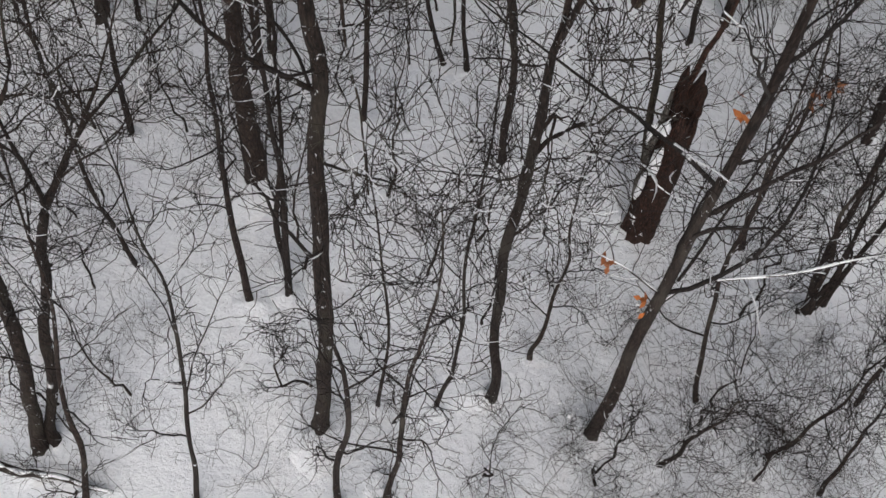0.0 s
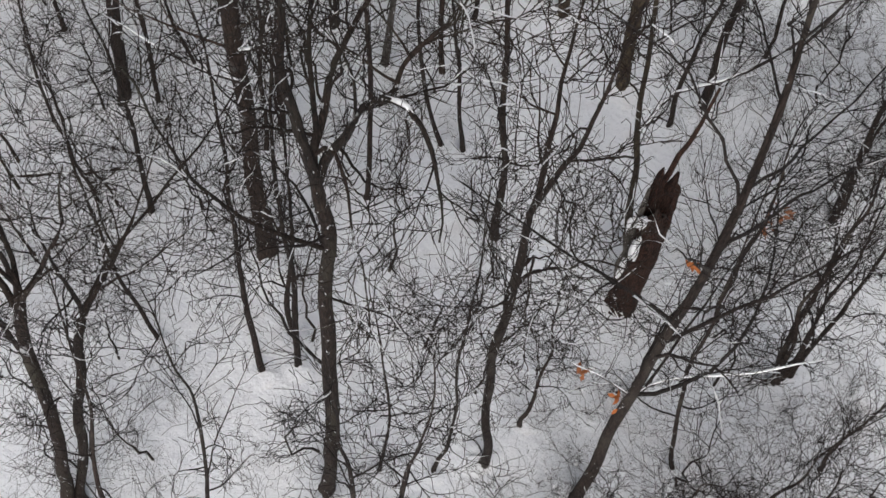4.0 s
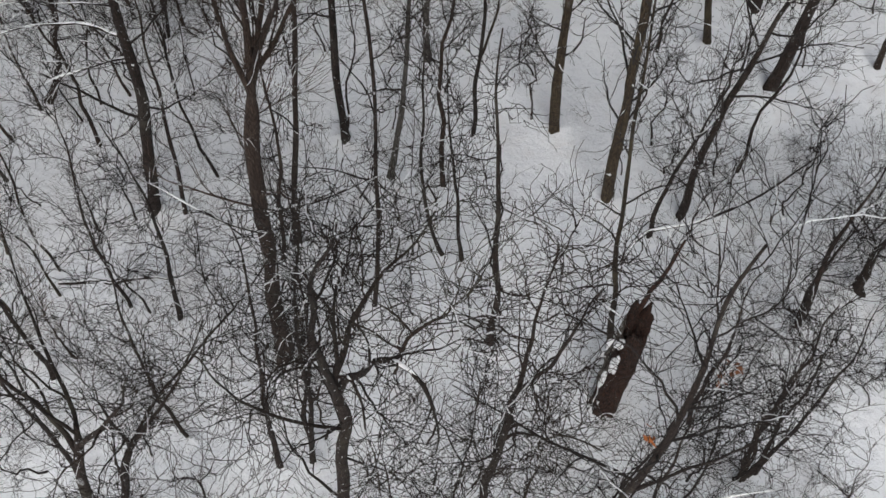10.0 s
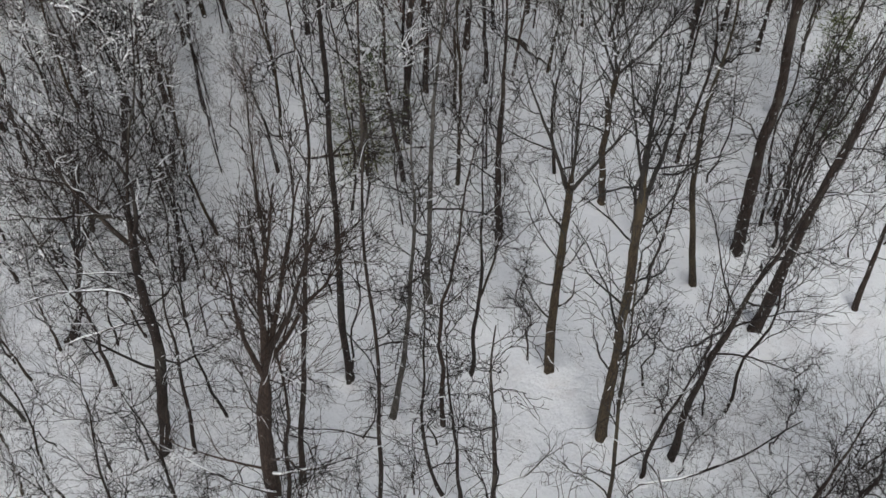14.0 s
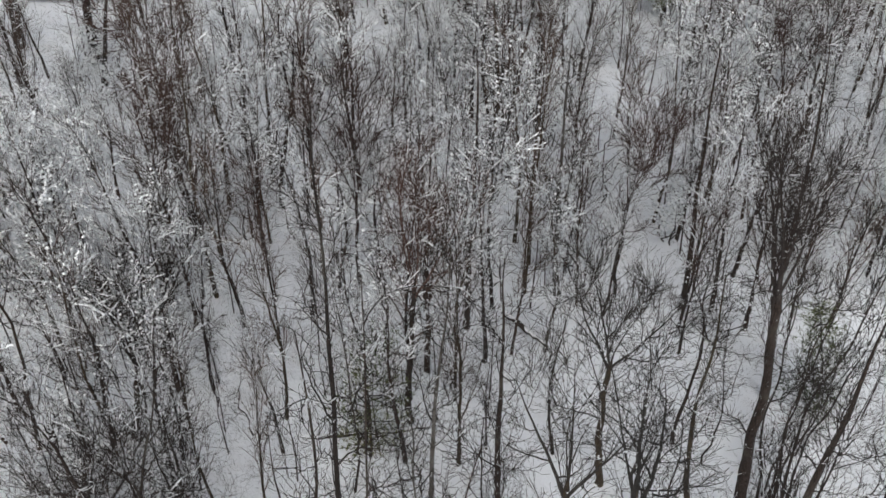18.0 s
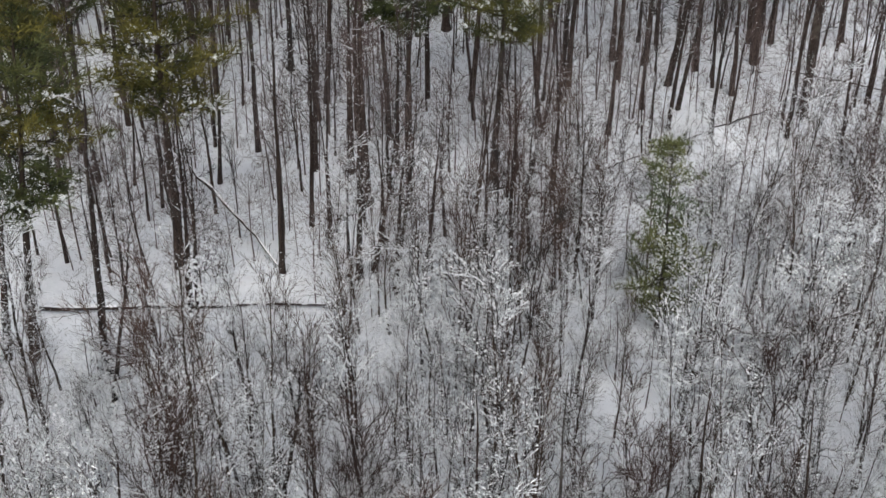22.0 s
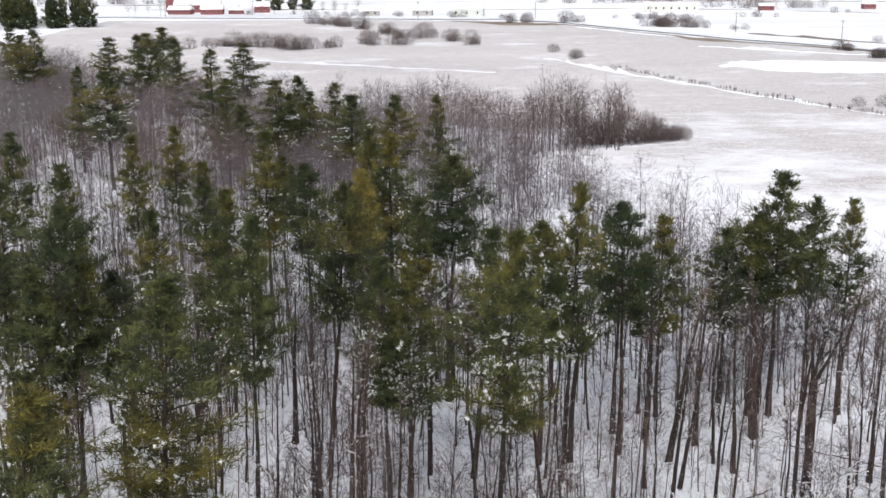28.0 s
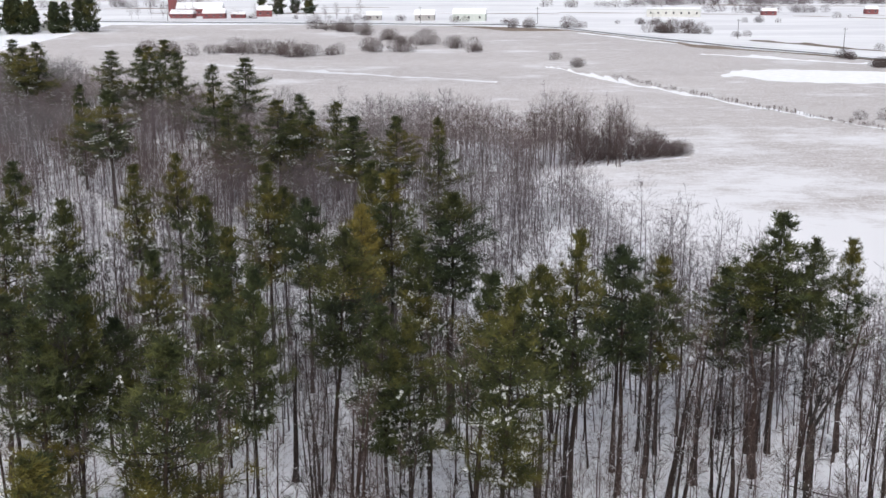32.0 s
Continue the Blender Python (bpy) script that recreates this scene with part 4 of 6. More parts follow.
pine_kinds = []
for i in range(7):
    pine_kinds.append(conifer("pine_tree", ("tall green pine with a bare lower trunk", "tall dark pine with snow on its lower boughs", "ragged olive-green pine above bare trees")[i % 3],
                              22.0, (0.50, 0.42, 0.44, 0.56, 0.46, 0.48, 0.14)[i], (3.8, 4.0, 4.3, 4.2, 3.5, 3.8, 4.5)[i], 400 + i, (NEEDLE, NEEDLE, NEEDLE, NEEDLE_BLUE, NEEDLE, NEEDLE_YELLOW, NEEDLE)[i],
                              BARK_BROWN if i % 2 else BARK, 0.26, 20 if i == 6 else 17, 5, (1.0, 1.05, 1.1, 0.95, 1.2, 1.1, 1.1)[i], 0.10, 8, (0.7, 3.0, 1.4, 0.1, 2.4, 0.0, 0.8)[i], 0.58, 0.034, 0.10, 0.8 if i == 6 else 0.40))
pine_used = [False] * 7


def set_pine(i, m):
    """Stand the first pine of a kind at m, then copies of it."""
    e = pine_kinds[i]
    if not pine_used[i]:
        pine_used[i] = True
        e.matrix_basis = m
    else:
        src = e.matrix_basis.copy()
        e.matrix_basis = Matrix.Identity(4)
        copy_thing(e, m)
        e.matrix_basis = src


def stand(x, y, h, s, seed, dx=0.0, dy=0.0):
    lean = Vector((dx, dy, h)).to_track_quat("Z", "Y").to_matrix().to_4x4()
    return Matrix.Translation((x, y, -0.12)) @ lean @ Matrix.Rotation(seed * 1.7, 4, "Z") @ Matrix.Diagonal((s, s, h / 22.0, 1))


def pine(x, y, r, knots, seed, opts=""):
    a = knots[-1]
    set_pine(1 if seed in (79, 85) else 2 if seed == 102 else (0, 1, 2, 1, 4, 3)[seed % 6], stand(x, y, min(a[2], 26), {85: 1.35, 79: 1.15, 102: 1.1}.get(seed, 0.85 + 0.07 * (seed % 4)), seed, a[0] * 0.8, a[1] * 0.8))


def pine_at(x, y, h, s, seed, opts=""):
    s = s * (1.5 if y > 190 else 1.0)
    set_pine(5 if opts else (0, 3, 2, 3, 4, 1)[seed % 6] if y < 190 else (6, 2, 6, 1)[seed % 4], stand(x, y, h, s, seed))


def hemlock(x, y, r, knots, seed, opts=""):
    h = knots[-1][2]
    e = conifer("hemlock_tree", "small green hemlock dusted with snow among bare stems", h, 0.10, 0.21 * h + 0.25, seed, NEEDLE_HEM, BARK, r * 0.7, 16 if h > 8 else 9, 5, 0.55, 0.35,
                4 if "sparse" in opts else 7, 2.4 if h > 8 else 0.5, 0.36 if h > 8 else 0.22, 0.030 if h > 8 else 0.022, 0.10 if h > 8 else 0.06)
    e.matrix_basis = Matrix.Translation((x, y, -0.1)) @ Vector((knots[-1][0], knots[-1][1], h)).to_track_quat("Z", "Y").to_matrix().to_4x4()


# ---- trees, stand by stand ----
oak(-2.66, 7.14, 0.169, [(0.69, 0.19, 8.43), (0.99, 0.22, 12.29), (1.22, 0.32, 14.86), (1.24, 0.32, 15.55)], 1)
bough(3.26, 7.18, 0.152, [(0.13, -0.06, 8.21), (0.37, -0.19, 13.97), (0.18, -0.11, 19.21)], 2)
crook(0.96, 8.12, 0.114, [(0.25, -0.09, 8.40), (0.47, -0.09, 11.70), (0.40, -0.09, 13.65)], 3)
stem(-4.55, 13.35, 0.237, [(0.46, 0.14, 6.59), (1.08, 0.36, 13.87)], 4)
oak(-8.59, 6.73, 0.169, [(0.99, 1.07, 6.72), (1.28, 1.29, 8.59), (1.71, 1.56, 10.23)], 5)
oak(-8.38, 6.67, 0.133, [(1.69, 1.52, 7.70), (2.53, 2.18, 8.70)], 6)
slim(-3.48, 10.97, 0.078, [(0.46, 0.13, 5.65), (0.67, 0.17, 8.74)], 8)
slim(1.47, 13.89, 0.113, [(-0.01, 0.00, 4.31), (-0.32, 0.02, 11.63)], 9)
slim(-7.71, 14.41, 0.083, [(0.33, 0.17, 3.59), (0.43, 0.24, 7.18)], 11)
bush(-0.13, 7.65, 0.068, [(0.54, -0.03, 7.87), (0.66, -0.05, 10.56), (0.78, -0.06, 13.62)], 12)
slim(-1.28, 5.86, 0.071, [(0.75, 0.07, 7.63), (0.99, 0.05, 9.47)], 13)
slim(-2.13, 5.61, 0.082, [(0.48, 0.14, 5.32), (0.67, 0.17, 9.75)], 14)
slim(-5.08, 5.61, 0.060, [(0.98, 0.64, 6.61), (1.24, 0.75, 10.40)], 15)
slim(-7.48, 5.55, 0.071, [(0.81, 0.85, 5.59), (1.63, 1.38, 9.17)], 16)
bush(8.25, 9.98, 0.095, [(-0.29, 0.23, 3.94), (-0.41, 0.31, 6.23), (-0.67, 0.56, 8.88)], 17)
bush(8.47, 10.19, 0.083, [(-0.20, 0.16, 4.39), (-0.21, 0.17, 5.50), (-0.42, 0.37, 8.84)], 18)
bush(8.05, 9.91, 0.071, [(0.02, -0.01, 2.77), (-0.11, 0.09, 4.59), (-0.65, 0.54, 7.85)], 19)
bush(4.65, 6.35, 0.078, [(0.25, -0.20, 3.56), (0.52, -0.45, 5.71)], 20)
slim(5.61, 7.72, 0.063, [(-0.72, 0.43, 6.21), (-0.98, 0.55, 10.58)], 21)
slim(2.06, 8.95, 0.058, [(0.23, -0.06, 2.89), (0.21, -0.05, 5.72)], 22)
slim(-1.43, 7.72, 0.045, [(0.31, 0.04, 4.93), (0.39, 0.05, 8.11)], 23)
slim(6.94, 11.60, 0.079, [(-0.33, 0.19, 3.84), (-0.35, 0.19, 6.29)], 24)
bush(8.03, 5.90, 0.077, [(-0.26, 0.32, 3.42), (-0.38, 0.46, 5.30)], 25)
forked(-8.84, 18.23, 0.189, [(0.54, 0.28, 4.93), (1.29, 0.62, 12.11)], 26)
slim(-4.33, 10.16, 0.085, [(0.47, 0.23, 7.90), (0.70, 0.31, 10.88)], 28)
slim(-3.50, 10.33, 0.085, [(0.69, 0.24, 8.43), (0.94, 0.30, 12.03)], 29)
spread(3.37, 21.13, 0.163, [(0.02, -0.00, 3.83), (-0.18, 0.03, 9.97), (-0.06, 0.01, 11.43)], 30, "green")
spread(5.02, 18.71, 0.174, [(-0.26, 0.07, 4.89), (-0.52, 0.14, 13.66), (-0.67, 0.17, 14.99)], 31, "green")
mossy(4.82, 13.72, 0.096, [(-0.62, 0.20, 6.69), (-0.98, 0.31, 12.14), (-1.22, 0.36, 15.44)], 32)
bough(7.15, 18.08, 0.133, [(-0.01, 0.01, 5.12), (0.10, -0.05, 8.77), (0.89, -0.47, 15.29)], 33)
slim(10.46, 22.90, 0.219, [(0.03, -0.02, 4.46), (0.21, -0.11, 9.03), (0.35, -0.19, 12.13)], 34)
cluster(11.66, 26.82, 0.130, [(-0.33, 0.15, 3.56), (-0.30, 0.14, 6.80), (-0.14, 0.07, 9.29)], 35)
cluster(12.11, 26.90, 0.134, [(-0.15, 0.07, 4.65), (0.38, -0.20, 9.48), (0.37, -0.19, 11.89)], 37)
slim(10.32, 26.06, 0.220, [(-0.20, 0.08, 4.25), (-0.81, 0.32, 13.28), (-1.52, 0.56, 19.20)], 39, "spreadtop")
bush(10.49, 14.80, 0.105, [(-0.14, 0.10, 3.34), (-0.24, 0.18, 6.29)], 40)
slim(6.18, 17.43, 0.085, [(0.03, -0.01, 2.69), (0.32, -0.13, 5.79)], 42)
bush(8.22, 9.95, 0.126, [(-0.28, 0.26, 4.37), (-0.45, 0.40, 7.77), (-0.60, 0.52, 10.20)], 43)
bush(8.54, 10.11, 0.099, [(-0.10, 0.09, 3.97), (-0.15, 0.15, 8.37), (-0.27, 0.26, 10.46)], 44)
slim(-1.66, 19.42, 0.104, [(0.51, 0.04, 5.01), (0.95, 0.05, 11.33), (0.92, 0.06, 12.34)], 45, "pale")
slim(0.58, 16.47, 0.069, [(-0.11, 0.00, 4.22), (-0.36, 0.00, 7.46)], 46)
slim(0.02, 16.77, 0.069, [(-0.29, -0.01, 5.14), (-0.44, -0.02, 9.72)], 47)
spread(-12.91, 21.97, 0.131, [(1.73, 0.97, 5.40), (2.77, 1.39, 8.28)], 50)
slim(-9.27, 24.46, 0.126, [(0.46, 0.19, 3.17), (0.56, 0.23, 6.32)], 51)
slim(-7.89, 18.02, 0.074, [(0.48, 0.23, 4.85), (0.66, 0.32, 8.76)], 52)
slim(-4.45, 17.10, 0.105, [(0.81, 0.21, 8.33), (1.86, 0.36, 16.12), (1.82, 0.37, 17.20)], 53)
slim(-4.77, 16.53, 0.072, [(0.63, 0.20, 7.05), (0.84, 0.25, 10.48)], 54)
slim(-3.21, 20.89, 0.128, [(0.16, 0.03, 7.74), (0.39, 0.07, 15.58), (0.57, 0.10, 19.82)], 55)
slim(-1.97, 15.02, 0.071, [(0.51, 0.07, 11.59), (0.83, 0.09, 19.67), (0.84, 0.10, 21.09)], 56)
slim(-0.56, 23.82, 0.116, [(0.11, 0.00, 5.29), (0.25, 0.01, 10.08), (0.50, 0.01, 13.14)], 58, "pale")
slim(0.92, 20.95, 0.077, [(0.01, -0.00, 4.99), (0.03, -0.00, 10.18)], 59)
slim(1.90, 26.56, 0.139, [(-0.17, 0.01, 4.45), (-0.22, 0.01, 7.34), (-0.27, 0.02, 11.19)], 60)
spread(5.68, 28.32, 0.140, [(-0.27, 0.05, 4.66), (-0.12, 0.02, 11.38), (-0.02, 0.00, 13.19)], 61, "green")
mossy(8.68, 24.65, 0.135, [(-0.82, 0.28, 5.42), (-1.08, 0.36, 7.57), (-1.19, 0.39, 12.62)], 62, "green")
bush(6.9, 6.6, 0.07, [(0.2, -0.1, 3.0), (0.5, 0.1, 5.5), (0.6, 0.2, 7.0)], 186)
bush(9.1, 7.7, 0.075, [(-0.2, 0.2, 3.2), (-0.3, 0.2, 6.0), (-0.5, 0.3, 7.5)], 187)
bush(-9.9, 9.6, 0.10, [(0.5, 0.2, 5.0), (0.8, 0.4, 9.5), (1.1, 0.5, 12.5)], 182)
bush(-11.2, 12.6, 0.10, [(0.3, 0.3, 5.0), (0.9, 0.3, 10.0), (1.0, 0.5, 12.0)], 183)
bush(-7.0, 10.9, 0.08, [(-0.3, 0.2, 4.5), (0.2, 0.4, 8.5), (0.5, 0.3, 11.5)], 184)
bush(-9.3, 14.9, 0.08, [(0.3, -0.2, 4.5), (0.5, 0.2, 8.0), (0.9, 0.3, 10.5)], 185)
bough(12.35, 15.59, 0.190, [(-0.28, 0.25, 2.41), (-0.36, 0.32, 4.89)], 63, "short")
slim(10.40, 14.58, 0.109, [(-0.21, 0.17, 3.31), (-0.33, 0.27, 6.41)], 65)
spread(-1.56, 31.07, 0.140, [(0.05, 0.00, 3.35), (0.38, 0.02, 10.45), (0.47, 0.02, 14.58)], 66, "red snowy")
slim(-0.94, 33.59, 0.117, [(0.09, 0.00, 6.32), (0.23, 0.01, 9.77)], 67)
slim(0.55, 36.07, 0.140, [(0.00, -0.00, 3.99), (0.20, -0.00, 8.64), (0.26, -0.00, 11.87)], 68)
slim(10.04, 37.42, 0.140, [(-0.26, 0.07, 4.30), (-0.40, 0.11, 8.32), (-0.49, 0.13, 11.84)], 70, "snowy")
slim(14.09, 23.69, 0.109, [(-0.21, 0.14, 2.64), (-0.43, 0.28, 5.99)], 71)
spread(-12.30, 30.24, 0.140, [(0.57, 0.25, 2.45), (0.95, 0.41, 5.40), (0.76, 0.33, 7.19)], 72)
spread(-12.34, 38.68, 0.140, [(0.44, 0.15, 5.00), (0.80, 0.27, 8.41), (1.22, 0.39, 11.10)], 73, "red snowy")
cluster(2.46, 50.13, 0.162, [(0.08, -0.00, 3.88), (0.36, -0.02, 7.83), (0.66, -0.04, 10.28)], 74)
mossy(4.63, 38.76, 0.127, [(-0.30, 0.03, 6.91), (-0.25, 0.03, 11.16)], 75, "pale")
slim(12.61, 32.32, 0.140, [(-0.73, 0.29, 7.72), (-0.73, 0.29, 11.24), (-1.01, 0.40, 14.53)], 76, "brown")
slim(-8.31, 44.64, 0.140, [(0.50, 0.10, 3.12), (1.07, 0.20, 6.01)], 78, "snowy")
pine(-24.47, 56.91, 0.345, [(3.42, 1.38, 23.01)], 79)
slim(-19.82, 55.42, 0.293, [(0.40, 0.15, 5.57), (0.71, 0.27, 10.14), (1.25, 0.46, 15.01)], 80)
slim(-18.81, 52.91, 0.156, [(0.86, 0.32, 4.61), (1.92, 0.66, 8.49)], 81)
slim(-26.02, 56.72, 0.255, [(0.70, 0.34, 5.30), (1.67, 0.78, 12.87)], 82, "tall")
slim(-16.36, 61.61, 0.239, [(0.50, 0.14, 5.46), (0.67, 0.19, 11.42)], 83, "tall")
slim(-15.16, 58.84, 0.169, [(0.41, 0.11, 5.65), (0.71, 0.19, 10.01)], 84)
pine(-18.12, 66.84, 0.340, [(0.07, 0.02, 6.90), (0.42, 0.12, 16.79), (1.49, 0.42, 27.27)], 85)
slim(-11.32, 66.23, 0.219, [(0.36, 0.07, 8.02), (0.51, 0.09, 14.75), (0.68, 0.12, 17.78)], 86, "tall")
slim(-10.15, 72.36, 0.199, [(0.32, 0.05, 6.13), (0.59, 0.09, 11.85), (0.48, 0.07, 16.88)], 87, "tall")
slim(-6.29, 65.81, 0.235, [(0.32, 0.03, 5.50), (0.51, 0.05, 10.18), (0.57, 0.06, 14.41)], 88, "tall")
slim(-5.43, 66.48, 0.203, [(0.79, 0.06, 4.29), (1.62, 0.11, 9.06)], 89)
slim(-7.00, 75.84, 0.338, [(0.06, 0.01, 6.62), (-0.03, -0.00, 13.70), (0.45, 0.04, 16.38)], 90, "tall brown")
slim(-6.36, 75.43, 0.337, [(-0.16, -0.02, 6.40), (-0.10, -0.01, 13.06), (0.24, 0.02, 17.34)], 91, "tall brown")
slim(-8.04, 80.66, 0.336, [(0.12, 0.01, 5.74), (0.27, 0.03, 11.05), (0.38, 0.04, 13.74)], 92, "tall brown")
slim(-3.58, 77.14, 0.286, [(-0.05, -0.00, 3.80), (-0.04, -0.00, 8.21), (0.52, 0.03, 13.44)], 93, "tall")
pine(-5.58, 86.24, 0.293, [(0.14, 0.01, 5.17), (0.14, 0.01, 11.63), (-0.57, -0.05, 21.84)], 94)
pine(-11.36, 93.39, 0.425, [(0.04, 0.01, 5.19), (0.06, 0.01, 7.89), (2.54, 0.27, 30.68)], 95)
pine(-15.81, 84.16, 0.349, [(0.51, 0.10, 9.62), (0.92, 0.18, 25.42)], 96)
pine(-20.84, 93.94, 0.338, [(0.66, 0.15, 8.43), (1.31, 0.30, 22.08)], 97)
slim(-17.69, 78.52, 0.194, [(0.57, 0.14, 6.18), (0.92, 0.22, 14.47)], 98, "tall")
slim(-22.70, 93.93, 0.270, [(0.38, 0.10, 5.95)], 99, "tall")
pine(-29.47, 84.37, 0.351, [(1.11, 0.40, 9.47), (1.45, 0.52, 13.02), (2.05, 0.72, 22.98)], 100)
pine(-30.69, 84.37, 0.268, [(0.64, 0.24, 7.23), (0.74, 0.28, 10.35), (1.85, 0.69, 30.27)], 101)
pine(2.52, 78.22, 0.462, [(0.24, -0.01, 5.54), (0.11, -0.00, 8.73), (1.68, -0.08, 26.48)], 102)
pine(1.05, 94.04, 0.337, [(0.45, -0.01, 4.44), (0.33, -0.00, 6.64), (1.85, -0.05, 22.23)], 103)
pine(8.44, 93.25, 0.378, [(0.19, -0.02, 8.74), (0.57, -0.06, 12.00), (1.25, -0.13, 26.16)], 104)
slim(9.45, 96.89, 0.322, [(0.10, -0.01, 7.45), (0.43, -0.04, 9.71), (0.15, -0.01, 20.42)], 105, "tall")
slim(14.02, 103.39, 0.316, [(-0.06, 0.01, 5.15), (0.11, -0.02, 8.48)], 106, "tall brown")
pine(14.01, 98.81, 0.350, [(1.27, -0.20, 9.89), (-0.47, 0.07, 23.09)], 107)
slim(16.75, 102.15, 0.360, [(0.25, -0.04, 6.67), (0.21, -0.04, 9.99)], 108, "tall brown")
slim(18.27, 97.55, 0.369, [(1.04, -0.21, 8.30), (1.13, -0.23, 9.55), (1.85, -0.39, 13.18)], 109, "tall brown")
slim(21.19, 100.81, 0.332, [(0.01, -0.00, 7.64), (0.40, -0.09, 12.57)], 110, "tall brown")
slim(16.92, 88.26, 0.233, [(0.17, -0.03, 5.82), (0.71, -0.15, 10.97)], 111, "tall")
slim(18.34, 92.14, 0.242, [(0.88, -0.19, 6.78), (1.53, -0.34, 11.53)], 112, "tall")
slim(23.37, 95.10, 0.271, [(-0.24, 0.06, 6.57), (-0.51, 0.13, 12.31)], 113, "tall")
slim(26.89, 102.19, 0.504, [(-0.39, 0.10, 5.55), (-0.19, 0.05, 8.88), (-0.97, 0.25, 13.09)], 114, "tall")
slim(28.42, 91.06, 0.478, [(-0.03, 0.01, 5.17), (-0.06, 0.02, 8.56), (-0.08, 0.03, 16.06)], 115, "tall spreadtop")
slim(36.31, 107.94, 0.377, [(-0.17, 0.06, 6.32), (0.34, -0.12, 8.10)], 116, "tall")
slim(34.53, 93.37, 0.266, [(-0.09, 0.04, 6.23), (0.02, -0.01, 10.99)], 117, "tall")
slim(33.07, 86.47, 0.249, [(-0.18, 0.07, 5.11)], 118, "tall")
slim(15.38, 92.12, 0.198, [(-0.16, 0.03, 5.21), (-0.15, 0.02, 9.43)], 119, "tall")
slim(11.97, 87.18, 0.252, [(0.12, -0.02, 5.29), (0.32, -0.05, 9.45)], 120, "tall")
slim(20.17, 87.22, 0.210, [(-0.09, 0.02, 5.27), (0.22, -0.05, 9.46)], 121, "tall")
slim(4.87, 76.52, 0.264, [(0.68, -0.05, 4.16), (1.36, -0.11, 7.26)], 122, "brown")
slim(3.54, 68.07, 0.206, [(-0.11, 0.01, 5.11), (0.15, -0.01, 9.14)], 123, "brown")
slim(-1.42, 111.25, 0.467, [(0.14, 0.00, 6.91), (-0.12, -0.00, 11.57)], 124, "tall brown")
slim(-15.30, 100.95, 0.335, [(0.32, 0.05, 8.61), (0.42, 0.07, 11.93)], 125, "tall")
slim(-2.13, 64.67, 0.198, [(0.60, 0.02, 6.17), (0.97, 0.03, 9.26)], 126)
slim(-3.91, 64.33, 0.197, [(0.64, 0.04, 4.75), (1.25, 0.06, 9.41)], 127)
hemlock(12.05, 60.24, 0.218, [(-0.11, 0.02, 6.49), (-0.24, 0.05, 12.43)], 128)
hemlock(-3.34, 29.54, 0.120, [(0.41, 0.05, 3.66), (0.71, 0.08, 6.49)], 129, "sparse")
hemlock(14.34, 31.51, 0.123, [(-0.52, 0.25, 3.80), (-0.90, 0.42, 5.80)], 130, "sparse")
pine(-41.78, 100.41, 0.434, [(0.74, 0.32, 8.31), (1.38, 0.59, 17.93)], 131)
spread(7.16, 38.01, 0.085, [(0.15, 0.05, 4.0), (0.1, 0.2, 11.0)], 632, "red")
spread(14.71, 45.46, 0.085, [(0.15, 0.05, 4.0), (0.1, 0.2, 11.0)], 633, "red")
spread(-14.36, 46.85, 0.085, [(0.15, 0.05, 4.0), (0.1, 0.2, 11.0)], 634, "red")
spread(-4.01, 37.89, 0.085, [(0.15, 0.05, 4.0), (0.1, 0.2, 11.0)], 635, "red")
pine_at(29.5, 107.7, 24.0, 1.20, 132)
pine_at(27.5, 107.5, 20.0, 1.10, 133)
pine_at(25.5, 110.6, 18.0, 1.10, 134)
pine_at(32.2, 106.1, 22.0, 0.70, 135)
pine_at(36.8, 109.6, 21.0, 0.80, 136)
pine_at(18.6, 107.0, 20.0, 0.90, 137)
pine_at(17.1, 107.9, 16.0, 0.70, 138)
pine_at(-1.1, 115.9, 24.0, 1.25, 139)
pine_at(-7.8, 122.4, 25.0, 1.20, 140)
pine_at(-10.5, 119.0, 22.0, 0.90, 141, "yellow")
pine_at(-10.2, 127.1, 25.0, 1.00, 142)
pine_at(-22.5, 131.6, 24.0, 1.00, 143)
pine_at(-27.8, 123.4, 22.0, 1.00, 144)
pine_at(-16.7, 122.1, 22.0, 0.90, 145)
pine_at(-32.0, 210.4, 18.0, 0.70, 146)
pine_at(-28.8, 213.9, 18.0, 0.70, 147)
pine_at(-24.6, 218.1, 19.0, 0.90, 148)
pine_at(-18.9, 193.6, 20.0, 1.00, 149)
pine_at(-4.7, 191.7, 20.0, 0.70, 150)
pine_at(-52.0, 271.3, 22.0, 1.10, 151)
pine_at(-56.1, 255.1, 22.0, 1.00, 152)
pine_at(-81.0, 309.8, 23.0, 1.10, 153)
pine_at(-84.0, 296.2, 22.0, 1.00, 154)
pine_at(-88.9, 288.6, 22.0, 1.10, 155)
pine_at(-76.4, 227.9, 21.0, 0.80, 156)
pine_at(-65.6, 211.3, 22.0, 1.00, 157)
pine_at(-112.6, 301.7, 23.0, 1.20, 158)
pine_at(-132.1, 334.8, 21.0, 1.00, 159)
pine_at(-56.1, 142.6, 22.0, 1.00, 160)
pine_at(-40.5, 140.8, 22.0, 0.90, 161)
pine_at(-38.7, 154.0, 21.0, 0.80, 162)
pine_at(-40.7, 209.9, 16.0, 0.90, 163)
pine_at(-28.4, 105.2, 21.0, 0.90, 164)
pine_at(-27.1, 88.7, 20.0, 0.90, 165)
pine_at(-40.7, 116.9, 23.0, 1.10, 166)
pine_at(-30.9, 82.7, 22.0, 1.10, 167)
pine_at(-22.6, 109.8, 22.0, 0.90, 168)
pine_at(-21.6, 137.2, 20.0, 0.80, 169)
